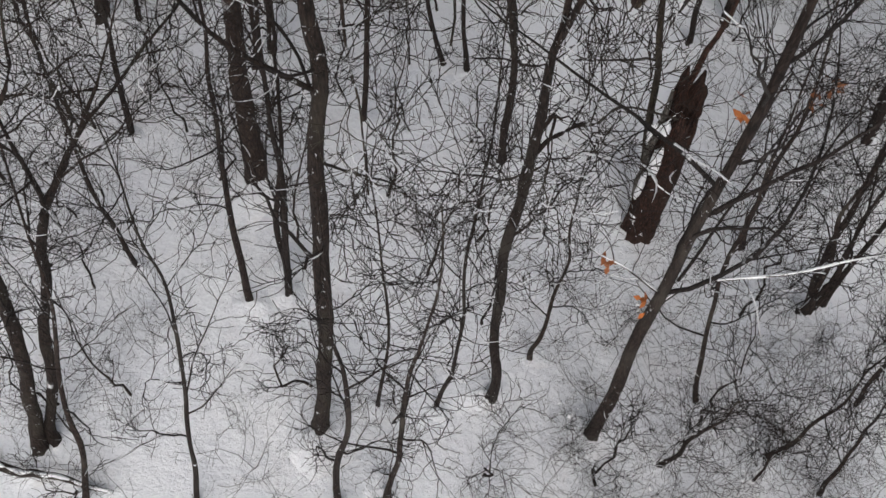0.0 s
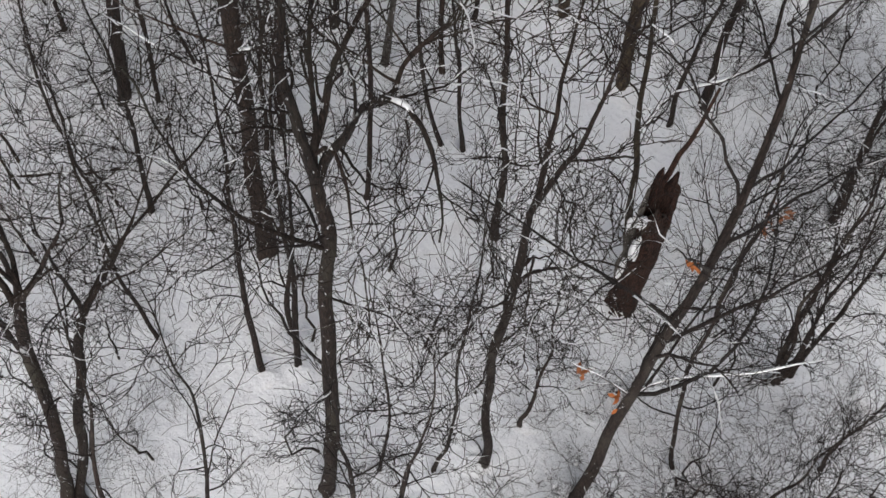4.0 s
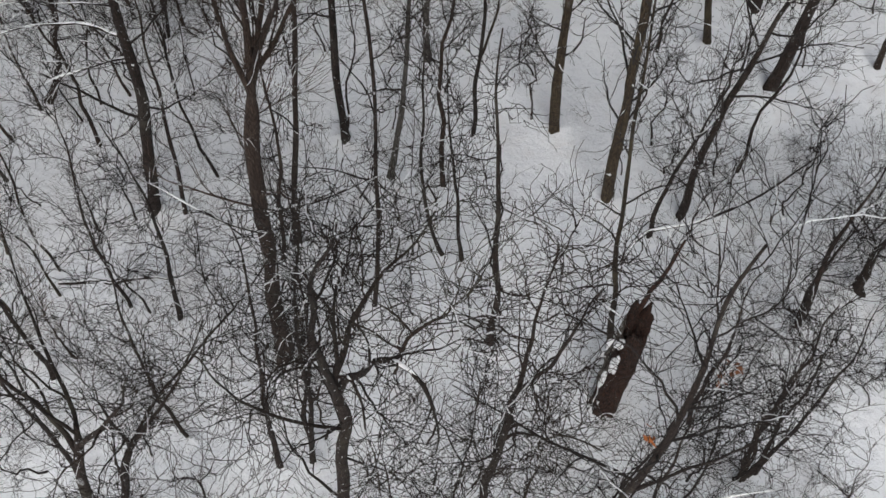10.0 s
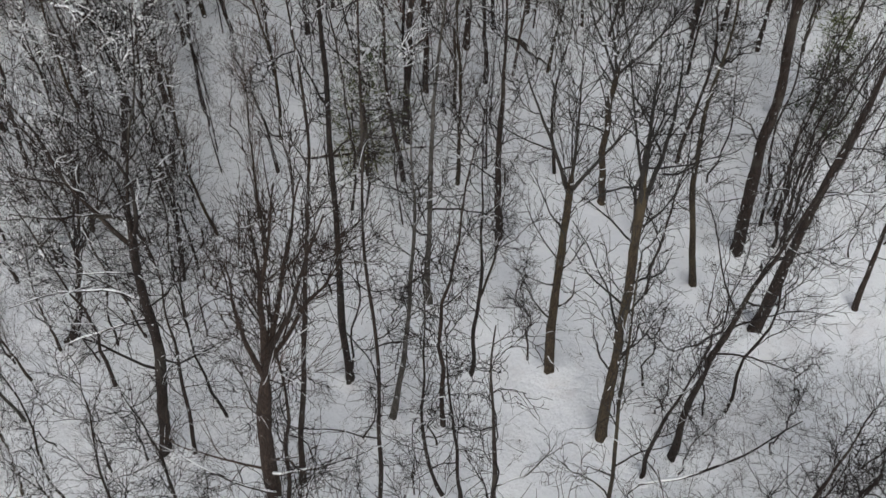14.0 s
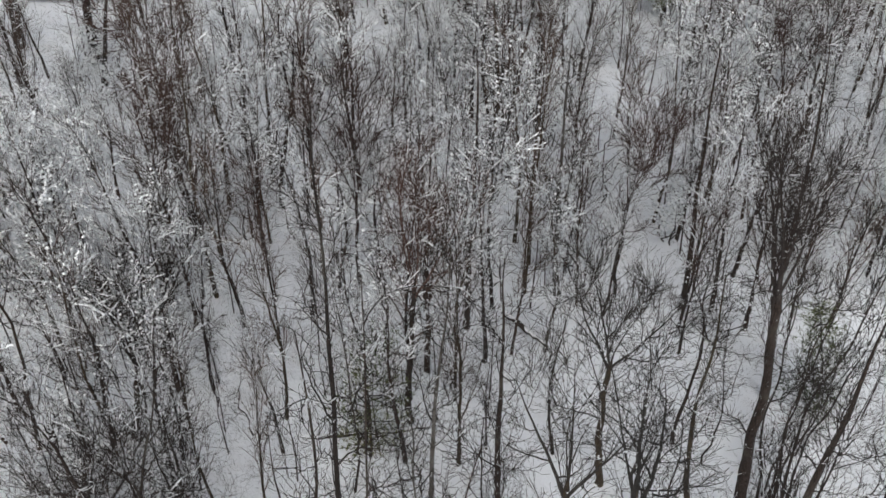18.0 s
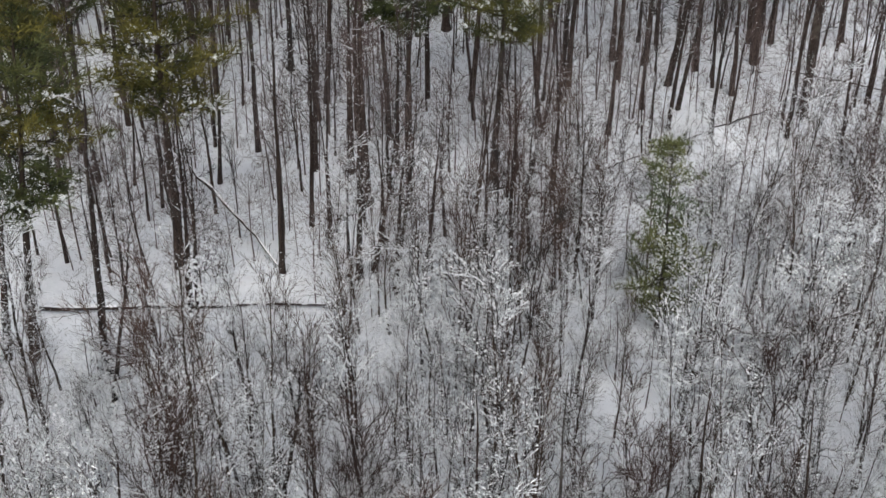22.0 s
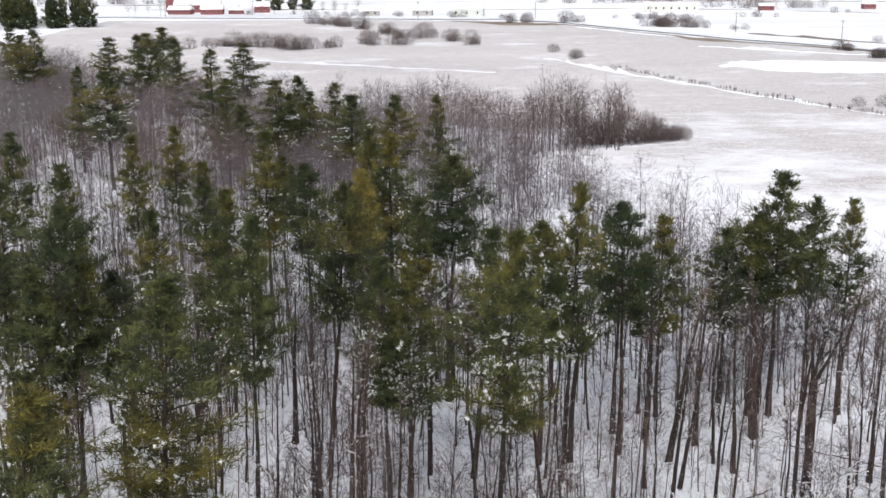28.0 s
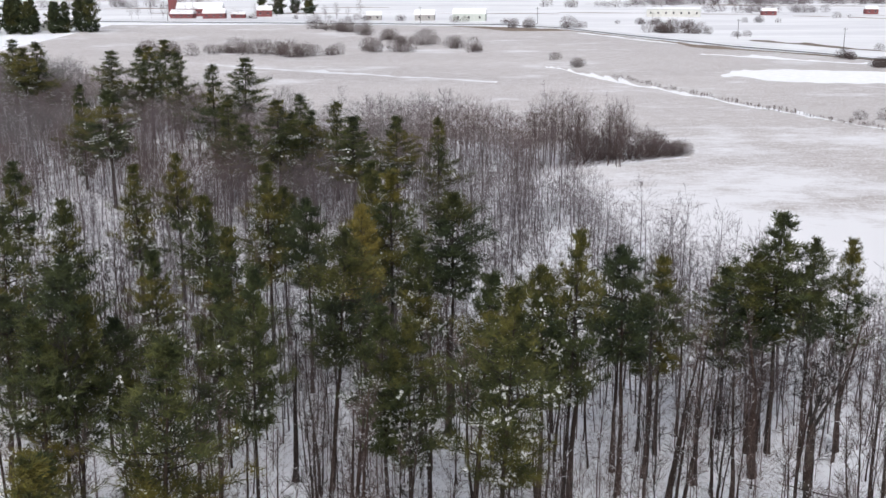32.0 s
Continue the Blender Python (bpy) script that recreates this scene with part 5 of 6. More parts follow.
pine_at(-4.0, 86.1, 21.0, 1.00, 170)
pine_at(6.7, 96.5, 22.0, 1.00, 171)
pine_at(-4.2, 109.5, 21.0, 0.90, 172)
pine_at(-46.1, 114.2, 22.0, 1.10, 173)
pine_at(-28.9, 77.1, 14.0, 0.90, 174)
pine_at(-79.7, 289.7, 23.0, 1.00, 175)
pine_at(-71.6, 285.4, 22.0, 0.90, 176)
pine_at(-114.9, 298.3, 22.0, 1.10, 177)
pine_at(-44.9, 217.0, 20.0, 0.90, 178)
pine_at(-33.8, 206.4, 21.0, 1.00, 179)
pine_at(-31.8, 220.2, 20.0, 0.90, 180)
pine_at(-11.8, 193.6, 20.0, 0.80, 181)


# ---- young growth between the trees ----
HABIT["sapling"] = dict(limbs=9, span=(0.15, 0.98), angle=(25, 60), length=(0.8, 2.0), wander=0.20, up=0.06, sub=(4, 0.4, 1.0), twig=(3, 0.3, 0.6), fine=0, wig=0.08)
HABIT["broom"] = dict(limbs=15, span=(0.22, 0.98), angle=(10, 32), length=(2.2, 4.6), wander=0.07, up=0.06, sub=(5, 0.9, 2.1), twig=(4, 0.5, 1.2), fork=(12, 34), fine=0, wig=0.028)
HABIT["pole"] = dict(limbs=9, span=(0.35, 0.98), angle=(15, 45), length=(1.2, 3.0), wander=0.12, up=0.08, sub=(5, 0.6, 1.6), twig=(3, 0.5, 1.0), fork=(15, 45), fine=0, wig=0.025)
HABIT["thicket"] = dict(limbs=24, span=(0.10, 0.98), angle=(20, 60), length=(0.9, 2.2), wander=0.24, up=0.04, sub=(4, 0.4, 1.0), twig=(3, 0.25, 0.6), fine=0, wig=0.12)


def scatter(make, spots, rng, lo=0.8, hi=1.25):
    """Copies of some kinds of a plant, one at each spot."""
    kinds, used = make, [False] * len(make)
    for x, y in spots:
        i = int(rng.integers(len(kinds)))
        s = lo + (hi - lo) * rng.random()
        m = Matrix.Translation((x, y, -0.1)) @ Matrix.Rotation(rng.random() * 6.28, 4, "Z") @ Matrix.Rotation(rng.normal() * 0.05, 4, "X") @ Matrix.Diagonal((s, s, s * (0.9 + 0.25 * rng.random()), 1))
        if not used[i]:
            used[i] = True
            kinds[i].matrix_basis = m
        else:
            src = kinds[i].matrix_basis.copy()
            kinds[i].matrix_basis = Matrix.Identity(4)
            copy_thing(kinds[i], m)
            kinds[i].matrix_basis = src


def spots_in(rng, count, y0, y1, spread_, gap, keep=None):
    """Random places in the fan that the view sweeps, not too close together."""
    got = []
    tries = 0
    while len(got) < count and tries < count * 40:
        tries += 1
        y = y0 + (y1 - y0) * rng.random()
        x = (rng.random() * 2 - 1) * (spread_ * (y + 14) + 3)
        if keep and not keep(x, y):
            continue
        if all((x - a) ** 2 + (y - b) ** 2 > gap * gap for a, b in got):
            got.append((x, y))
    return got


rng = np.random.default_rng(77)
sap = [mid_tree("young_tree", ("young tree with a brushy crown of rising twigs", "young tree with reddish-brown brushy twigs", "thin young tree dusted with snow")[i % 3], "broom", 0, 0, 0.068 + 0.014 * (i % 3),
                [(0.3 * (i % 3 - 1), 0.2, 4.0), (0.4 * (i % 2), -0.3, 7.5 + 0.8 * (i % 4))],
                600 + i, (BARK_BROWN, BARK, BARK, BARK_GREEN)[i % 4], (FROST_GREY, TWIG_BROWN, FROST_MAUVE)[i % 3], (0.8, 0.2, 1.0)[i % 3], (420, 60, 600)[i % 3], 0.0085, group="young trees in the thicket", light=True) for i in range(9)]
scatter(sap, spots_in(rng, 200, 29, 67, 0.43, 1.4, lambda x, y: not (x > 4 and y < 36) and not (x < -7 and y > 54) and math.hypot(x - 11.5, y - 58) > 3.5), rng, 0.75, 1.3)
scatter(sap, spots_in(rng, 40, 22, 44, 0.46, 1.3, lambda x, y: x < -6), rng, 0.7, 1.0)
scatter(sap, spots_in(rng, 14, 13, 27, 0.50, 1.3, lambda x, y: x < -8.5), rng, 0.5, 0.8)
broom = [mid_tree("brown_young_tree", "slim young tree with russet-brown rising twigs", "broom", 0, 0, 0.075, [(0.2 * (i - 1), 0.1, 4.5), (0.3 * i - 0.3, -0.2, 9.5 + 0.8 * i)],
                  740 + i, (BARK_BROWN, BARK, BARK_GREEN)[i], (TWIG_BROWN, TWIG_RED, TWIG_BROWN)[i], 0.10, 20, 0.0095, group="young trees in the thicket", light=True) for i in range(3)]
scatter(broom, spots_in(np.random.default_rng(97), 26, 46, 70, 0.40, 1.1, lambda x, y: abs(x - 4.5 - 0.05 * (y - 50)) < 5.0 and math.hypot(x - 11.5, y - 58) > 3.5), np.random.default_rng(98), 0.8, 1.2)
scatter(broom, spots_in(np.random.default_rng(99), 15, 30, 46, 0.42, 1.6), np.random.default_rng(100), 0.8, 1.1)
low = [mid_tree("sapling", "thin dark sapling with few twigs", "sapling", 0, 0, 0.030, [(0.3 * (i % 3 - 1), 0.2, 2.0), (0.5 * (i % 2), -0.3, 3.8 + i % 3)],
                640 + i, BARK, TWIG, 0.10, 0, 0.0065, group="saplings under the oaks") for i in range(6)]
scatter(low, spots_in(rng, 85, 4, 32, 0.48, 1.2), rng)
scatter(low, spots_in(np.random.default_rng(78), 30, 17, 34, 0.46, 1.5), np.random.default_rng(79), 0.9, 1.4)
pol = [mid_tree("pole_tree", "thin straight forest tree with a narrow crown", "pole", 0, 0, 0.065 + 0.012 * (i % 3), [(0.3 * (i % 3 - 1), 0.2, 5.5), (0.4 * (i % 2), -0.3, 9.5 + 0.9 * (i % 4))],
                660 + i, (BARK_FAR, BARK, BARK_FAR)[i % 3], (TWIG_MAUVE, TWIG_GREY, TWIG_MAUVE)[i % 3], 0.15, 10, 0.013, group="thin trees in the pine stand", light=True) for i in range(7)]
scatter(pol, spots_in(rng, 200, 63, 122, 0.42, 1.5, lambda x, y: not (x > 14 and y < 78) and not (x > 58 and y > 112) and (y > 84 or rng.random() < 0.55)), rng)
old = [mid_tree("grown_tree", "full-grown bare tree with a straight brown trunk", "tall", 0, 0, 0.15 + 0.03 * (i % 3), [(0.35 * (i % 3 - 1), 0.2, 7.0), (0.5 * (i % 2), -0.3, 13.0 + 0.9 * (i % 4))],
                680 + i, (BARK_FAR, BARK_BROWN, BARK_FAR, BARK_FAR, BARK_FAR)[i], (TWIG_MAUVE, TWIG_GREY)[i % 2], 0.12, 10, 0.014, group="grown trees in the pine stand", light=True) for i in range(5)]
scatter(old, spots_in(np.random.default_rng(91), 66, 76, 121, 0.42, 2.6, lambda x, y: not (x > 58 and y > 112) and not (x > 12 and y < 84)), np.random.default_rng(92), 0.85, 1.2)
scatter(old, spots_in(np.random.default_rng(93), 26, 63, 77, 0.42, 2.2, lambda x, y: x < 9), np.random.default_rng(94), 0.7, 0.95)


thin = [mid_tree("thin_tree", "thin bare tree with a slightly crooked grey-brown stem", "lank", 0, 0, 0.045 + 0.010 * (i % 3), [(0.25 * (i % 3 - 1), 0.2, 4.0), (0.35 * (i % 2), -0.2, 8.0 + 0.9 * (i % 4))],
                 720 + i, (BARK, BARK_PALE, BARK_BROWN, BARK, BARK_GREEN)[i], TWIG, 0.16, 0, 0.0062, group="thin trees on the forest floor") for i in range(5)]
scatter(thin, spots_in(np.random.default_rng(95), 20, 15, 31, 0.44, 2.0), np.random.default_rng(96), 0.8, 1.35)
scatter(thin, spots_in(np.random.default_rng(101), 16, 14, 27, 0.50, 1.4, lambda x, y: x < -8.5), np.random.default_rng(102), 0.8, 1.2)


def thicket_kind(i, snow, twig):
    st = []
    r2 = np.random.default_rng(700 + i)
    for k in range(6):
        a = k * 1.05 + r2.random()
        o = (0.25 * math.cos(a), 0.25 * math.sin(a))
        hh = 3.0 + 1.8 * r2.random()
        st.append(([(o[0] * 1.6, o[1] * 1.6, hh * 0.5), (o[0] * 4.2, o[1] * 4.2, hh)], o))
    return mid_tree("shrub", "tangled shrub heavily laden with fresh snow" if snow > 0.5 else "tangled grey shrub with bare twigs", "thicket", 0, 0, 0.035,
                    [(0, 0, 14.0)], 700 + i, TWIG, twig, snow, 4200 if snow > 0.5 else 120, 0.0085, stems=st, group="shrubs in the thicket", light=True)


white_bush = [thicket_kind(i, 0.95, FROST_WHITE) for i in range(4)]
grey_bush = [thicket_kind(i + 10, 0.2, (TWIG, FROST_GREY, TWIG_RED)[i]) for i in range(3)]
scatter(white_bush, [(-9.4, 49.1), (-18.6, 41.9), (18.8, 58.2), (-15.5, 56.8), (4.7, 48.3), (7.6, 45.8), (-9.0, 58.0), (-7.3, 51.5), (-18.1, 37.7), (21.5, 61.2), (16.8, 56.5), (-3.1, 51.6),
                     (-19.7, 45.7), (-16.6, 38.5), (-8.8, 45.9), (19.1, 57.5), (23.8, 62.9), (14.8, 52.2), (24.0, 63.3), (-13.5, 25.4), (-15.0, 29.6)], rng, 0.9, 1.5)
scatter(white_bush, spots_in(rng, 60, 37, 64, 0.42, 1.6, lambda x, y: not (x < -7 and y > 57)), rng, 0.6, 1.25)
scatter(grey_bush, spots_in(rng, 35, 26, 68, 0.43, 1.7), rng, 0.6, 1.2)
scatter(grey_bush, [(30.5, 75), (28.0, 71), (33.0, 70), (26.5, 80), (31.5, 82), (35.0, 77), (17.0, 73.0), (20.5, 69.5), (24.5, 74.0)], rng, 1.0, 1.5)

scatter([thicket_kind(i + 20, 0.12, TWIG_MAUVE) for i in range(2)], [(7.1, 69.6), (10.2, 73.3), (5.1, 66.8), (8.4, 67.5), (28.4, 86.9), (29.3, 81.0), (28.9, 75.9), (27.2, 78.4), (29.1, 81.0), (29.5, 76.5)], rng, 1.2, 1.7)


clearing = spots_in(rng, 34, 62, 84, 0.40, 1.5, lambda x, y: x > 11)
scatter(grey_bush, clearing[:20], rng, 0.7, 1.2)
scatter(white_bush, clearing[20:], rng, 0.6, 1.0)


# ---- low brush standing out of the snow ----
def brush(name, label, count, y0, y1, tall, per, rmin, twig, seed, snow=0.0, xs=None):
    r2 = np.random.default_rng(seed)
    y = y0 + (y1 - y0) * r2.random(count)
    x = (r2.random(count) * 2 - 1) * (0.46 * (y + 14) + 3)
    if xs:
        x = xs[0] + (xs[1] - xs[0]) * r2.random(count)
    keep = np.sin(x * 0.55 + 2 * np.sin(y * 0.3)) * np.cos(y * 0.45 + x * 0.13) > (-0.25 if xs is None else -0.7)
    x, y = x[keep], y[keep]
    n = 5
    P = np.empty((len(x), n, 3))
    P[:, 0] = np.stack([x, y, height(x, y) - 0.05], 1)
    d = unit(np.stack([r2.normal(size=len(x)) * 0.5, r2.normal(size=len(x)) * 0.5, np.ones(len(x))], 1))
    ln = tall * (0.35 + r2.random(len(x)))
    for k in range(1, n):
        d = unit(d + r2.normal(size=d.shape) * 0.34)
        P[:, k] = P[:, k - 1] + d * (ln / (n - 1))[:, None]
    R = np.linspace(1.3, 0.6, n)[None] * rmin * np.ones((len(x), 1))
    S = shoots(r2, P, R, np.zeros(len(P), int), per, (0.2, 0.98), (30, 75), (0.3 * tall, 0.65 * tall), 5, 0.34, 0.03, rmin=rmin * 0.8)
    W = shoots(r2, S[0], S[1], S[2], 3, (0.2, 0.95), (30, 70), (0.15 * tall, 0.32 * tall), 2, 0.25, 0.03, rmin=rmin * 0.7)
    ob = new(name, mesh_of(name, [tubes(P, R, 3), tubes(S[0], S[1], 3), spikes(W[0], W[1])], twig))
    tagged(ob, label, "undergrowth", kind="stuff")
    if snow:
        tagged(part("snow_cover", [snow_on(S[0], S[1], r2, snow * 0.6, 0.006), clumps(S[0], r2, int(len(S[0]) * snow * 2.6), 0.05)], SNOW, ob, "fresh snow on the brushwood"), kind="stuff")


brush("undergrowth", "bare thin brushwood standing out of the snow", 1500, -3, 31, 1.7, 4, 0.0058, TWIG, 31, 0.12)
brush("undergrowth_patch", "tangle of thin brushwood under a leaning tree", 560, -1, 11, 1.7, 5, 0.0056, TWIG, 35, 0.25, (2.2, 10.5))
brush("brushwood", "thin crooked brushwood round the feet of trees", 420, -2, 8, 1.9, 5, 0.0050, TWIG, 38, 0.2, (-2.5, 9.5))
brush("bramble_patch", "thin brushwood in a snowy gap between trees", 480, 6, 28, 2.2, 5, 0.0055, TWIG, 37, 0.2, (-17.5, -6.0))
brush("brush_patch", "tangle of snowy brushwood below leaning stems", 330, 12, 21, 1.9, 5, 0.0055, TWIG, 36, 0.25, (6.5, 15.0))
brush("thicket_brush", "dense bare brushwood in the young wood", 1500, 26, 68, 2.2, 4, 0.0085, FROST_GREY, 32, 0.9)
brush("forest_brush", "thin brushwood under the pines", 1900, 64, 108, 2.0, 4, 0.0095, TWIG_MAUVE, 33)


# ---- snow heaped against the trunks ----
def heaps():
    r2 = np.random.default_rng(41)
    s, rings = 16, (0.3, 1.0, 1.8, 3.2, 5.0)
    a = np.arange(s) * 2 * np.pi / s
    F = np.array([(k * s + i, (k + 1) * s + i, (k + 1) * s + (i + 1) % s, k * s + (i + 1) % s) for k in range(len(rings) - 1) for i in range(s)])
    for e, x, y, r in feet:
        if y < 1 or y > 75:
            continue
        tall = (0.03 + 0.22 * r) * (0.6 + 0.7 * r2.random()) * (1 + 0.6 * np.cos(a - r2.random() * 6.28) + 0.35 * np.cos(3 * a + r2.random() * 6))
        V = []
        for k, q in enumerate(rings):
            w = r * q * (1 + 0.22 * np.sin(2 * a + r2.random() * 6) + 0.10 * r2.normal(size=s)) + (0.08 if k > 1 else 0)
            px, py = x + w * np.cos(a), y + w * np.sin(a)
            lift = tall * (1.0, 1.0, 0.7, 0.25, -0.05)[k] - (0.01 if k == 4 else 0)
            V.append(np.stack([px - e.location.x, py - e.location.y, height(px, py) + lift + 0.25], 1))
        tagged(part("snow_mound", [(np.concatenate(V), F)], SNOW_GROUND, e), kind="stuff")


heaps()


# ---- fallen logs ----
def log(x0, y0, x1, y1, r, z0=0.0, z1=0.0, bark=None, stubs=5, seed=0):
    r2 = np.random.default_rng(seed + 50)
    e = tree_thing("fallen_log", "fallen tree trunk on the ground with snow along its top", "log", x0, y0)
    n = 14
    t = np.linspace(0, 1, n)[:, None]
    a, b = np.array([0, 0, r * 0.7 + z0]), np.array([x1 - x0, y1 - y0, r * 0.5 + z1])
    P = a + (b - a) * t + np.cumsum(r2.normal(size=(n, 3)) * 0.05, axis=0)
    R = r * np.linspace(1.1, 0.45, n)
    part("trunk", [tubes(P[None], R[None], 9)], bark or BARK, e)
    S = shoots(r2, P[None], R[None], np.zeros(1, int), stubs, (0.3, 0.98), (40, 80), (0.8, 2.2), 5, 0.2, 0.05, rmin=0.016)
    W = shoots(r2, S[0], S[1], S[2], 4, (0.2, 0.98), (30, 60), (0.4, 0.9), 4, 0.2, 0.05, rmin=0.012)
    tagged(part("branch_tangle", [tubes(S[0], S[1], 4), tubes(W[0], W[1], 3)], TWIG, e), kind="stuff")
    Q = P.copy()
    Q[:, 2] += R * 0.62
    part("snow_cover", [tubes(Q[None], R[None] * 0.72 * np.clip(r2.normal(0.95, 0.25, n), 0.2, 1.3), 7), snow_on(S[0], S[1], r2, 0.8), snow_on(W[0], W[1], r2, 0.6)], SNOW, e, "strip of white snow along the log")


log(-25.5, 61.5, -6.6, 62.1, 0.17, 0.5, 0.5, stubs=4, seed=1)
log(4.7, 76.3, 19.9, 85.6, 0.10, 0.2, 1.2, seed=2)
log(-18.5, 74.7, -11.1, 66.0, 0.17, 3.2, 0.4, stubs=9, seed=3)
log(-11.4, 15.7, -7.5, 15.7, 0.08, stubs=2, seed=4)
log(-6.1, 30.5, -1.1, 30.4, 0.10, 0.1, 0.3, stubs=3, seed=5)
log(-0.5, 76.9, 3.7, 78.2, 0.16, stubs=4, seed=6)
log(26.1, 100.8, 30.4, 97.9, 0.16, stubs=3, seed=7)
log(27.0, 102.5, 37.2, 96.0, 0.11, 0.2, 0.6, stubs=5, seed=8)
log(2.3, 36.1, 3.9, 34.8, 0.13, 0.9, 0.1, stubs=1, seed=9)
log(-9.5, 6.4, -6.9, 5.9, 0.10, 0.4, 0.2, stubs=1, seed=11)
log(-10.0, 73.0, -6.5, 74.5, 0.12, 0.0, 0.3, stubs=3, seed=12)
log(20.0, 88.0, 25.5, 91.0, 0.12, 0.1, 0.4, stubs=4, seed=13)


# ---- broken snag ----
def pillow(c, s, r2):
    """A rounded uneven lump of snow."""
    n, k = 10, 6
    a, b = np.meshgrid(np.arange(n) * 2 * np.pi / n, np.linspace(-1.5, 1.5, k))
    d = np.stack([np.cos(a) * np.cos(b), np.sin(a) * np.cos(b), np.sin(b)], -1) * (1 + 0.10 * r2.normal(size=a.shape))[..., None]
    F = [(i * n + j, i * n + (j + 1) % n, (i + 1) * n + (j + 1) % n, (i + 1) * n + j) for i in range(k - 1) for j in range(n)]
    return (c + d * s).reshape(-1, 3), np.array(F)


def snag(x, y):
    e = tree_thing("broken_snag", "broken hollow rotting tree stump with snow in its hollows", "tree stump", x, y)
    r2 = np.random.default_rng(5)
    n, s = 26, 30
    V, F = [], []
    a = np.arange(s) * 2 * np.pi / s
    top = 4.7 + 0.55 * np.sin(a * 1.0 + 0.6) + 0.35 * np.sin(a * 3 + 1) + r2.normal(size=s) * 0.22
    for k in range(n):
        t = k / (n - 1)
        z = top * t
        rr = (0.35 + 0.05 * np.sin(t * 3.0) - 0.05 * t + 0.05 * np.exp(-t * 12)) * (1 + 0.10 * np.sin(a * 5 + z * 0.6) + 0.07 * np.sin(a * 9 - z * 0.9) + 0.05 * r2.normal(size=s) - 0.22 * np.exp(-((t - 0.62) / 0.16) ** 2) * np.clip(np.cos(a - 3.6), 0, 1))
        V.append(np.stack([0.33 * t + rr * np.cos(a), 0.75 * t + rr * np.sin(a), z], 1))
    for k in range(7):
        z = top - 0.12 - 0.22 * k
        t = z / top
        rr = (0.25 - 0.012 * k) * (1 + 0.08 * r2.normal(size=s))
        V.append(np.stack([0.33 * t + rr * np.cos(a), 0.75 * t + rr * np.sin(a), z], 1))
    rows_ = len(V)
    for k in range(rows_ - 1):
        for i in range(s):
            F.append((k * s + i, k * s + (i + 1) % s, (k + 1) * s + (i + 1) % s, (k + 1) * s + i))
    part("shell", [(np.concatenate(V), np.array(F))], BARK_STUMP, e, "dark red-brown rotten bark")
    # a slanting spar
    Q = np.linspace((0.30, 1.0, 4.6), (0.95, 1.4, 7.9), 7)[None] + r2.normal(size=(1, 7, 3)) * 0.04
    part("spar", [tubes(Q, np.linspace(0.075, 0.03, 7)[None], 6)], BARK_STUMP, e)
    Q = np.linspace((-0.34, 0.15, 1.7), (-0.02, 0.75, 5.0), 8)[None] + r2.normal(size=(1, 8, 3)) * 0.03
    part("splinter", [tubes(Q, np.array([[0.05, 0.08, 0.09, 0.09, 0.08, 0.08, 0.06, 0.03]]), 7)], BARK_PALE, e, "pale split stem beside the stump")
    S = []
    for c, sx, sy, sz in (((-0.12, 0.12, 3.1), 0.10, 0.10, 0.40), ((-0.28, 0.10, 2.2), 0.09, 0.09, 0.30), ((0.42, 0.75, 3.3), 0.08, 0.10, 0.13), ((-0.24, 0.55, 3.7), 0.08, 0.08, 0.22), ((-0.1, 0.4, 4.1), 0.14, 0.14, 0.2)):
        for q in range(4):
            o = r2.normal(size=3) * np.array([sx, sy, sz]) * 0.5
            S.append(pillow(np.array(c) + o, np.array([sx, sy, sz * 1.6]) * (0.5 + 0.4 * r2.random()), r2))
    tagged(part("snow_cover", S, SNOW, e, "white snow caught in the hollows"), kind="stuff")


snag(4.60, 12.05)


# ---- far woods: bare trees past counting ----
def fuzz(r2, count, centre, radii, length, r):
    """Fine twigs that fill a rounded crown and point outwards and up."""
    u = unit(r2.normal(size=(count, 3)))
    q = (0.35 + 0.65 * r2.random(count) ** 0.5)[:, None]
    a = np.array(centre) + u * q * np.array(radii)
    d = unit(u + np.array([0, 0, 0.5]) + r2.normal(size=u.shape) * 0.45)
    b = a + d * (length * (0.5 + 0.8 * r2.random(count)))[:, None]
    return spikes(np.stack([a, b], 1), np.full((count, 1), r))


def bare_kinds(seed, count=6, rough=1.0):
    """Cheap bare trees: a stem and rising twigs."""
    out = []
    for i in range(count):
        r2 = np.random.default_rng(seed + i)
        P = trunk_path([(0.3, 0.2, 5.0), (0.0, 0.4, 9.0)], 4, r2, 0.09)[None]
        R = np.array([[0.075, 0.06, 0.04, 0.02]])
        L = shoots(r2, P, R, np.zeros(1, int), 13, (0.30, 0.99), (25, 75), (1.8, 4.2), 3, 0.20, 0.08, rmin=0.016 * rough, fall=0.35, stout=0.005)
        W = shoots(r2, L[0], L[1], L[2], 5, (0.15, 0.98), (20, 90), (0.7, 1.9), 2, 0.1, 0.02, rmin=0.020 * rough)
        out.append((tubes(P, R, 4), tubes(L[0], L[1], 3), spikes(W[0], W[1]), fuzz(r2, 135, (0.1, 0.2, 6.3), (2.4, 2.4, 3.6), 1.1, 0.021 * rough)))
    return out


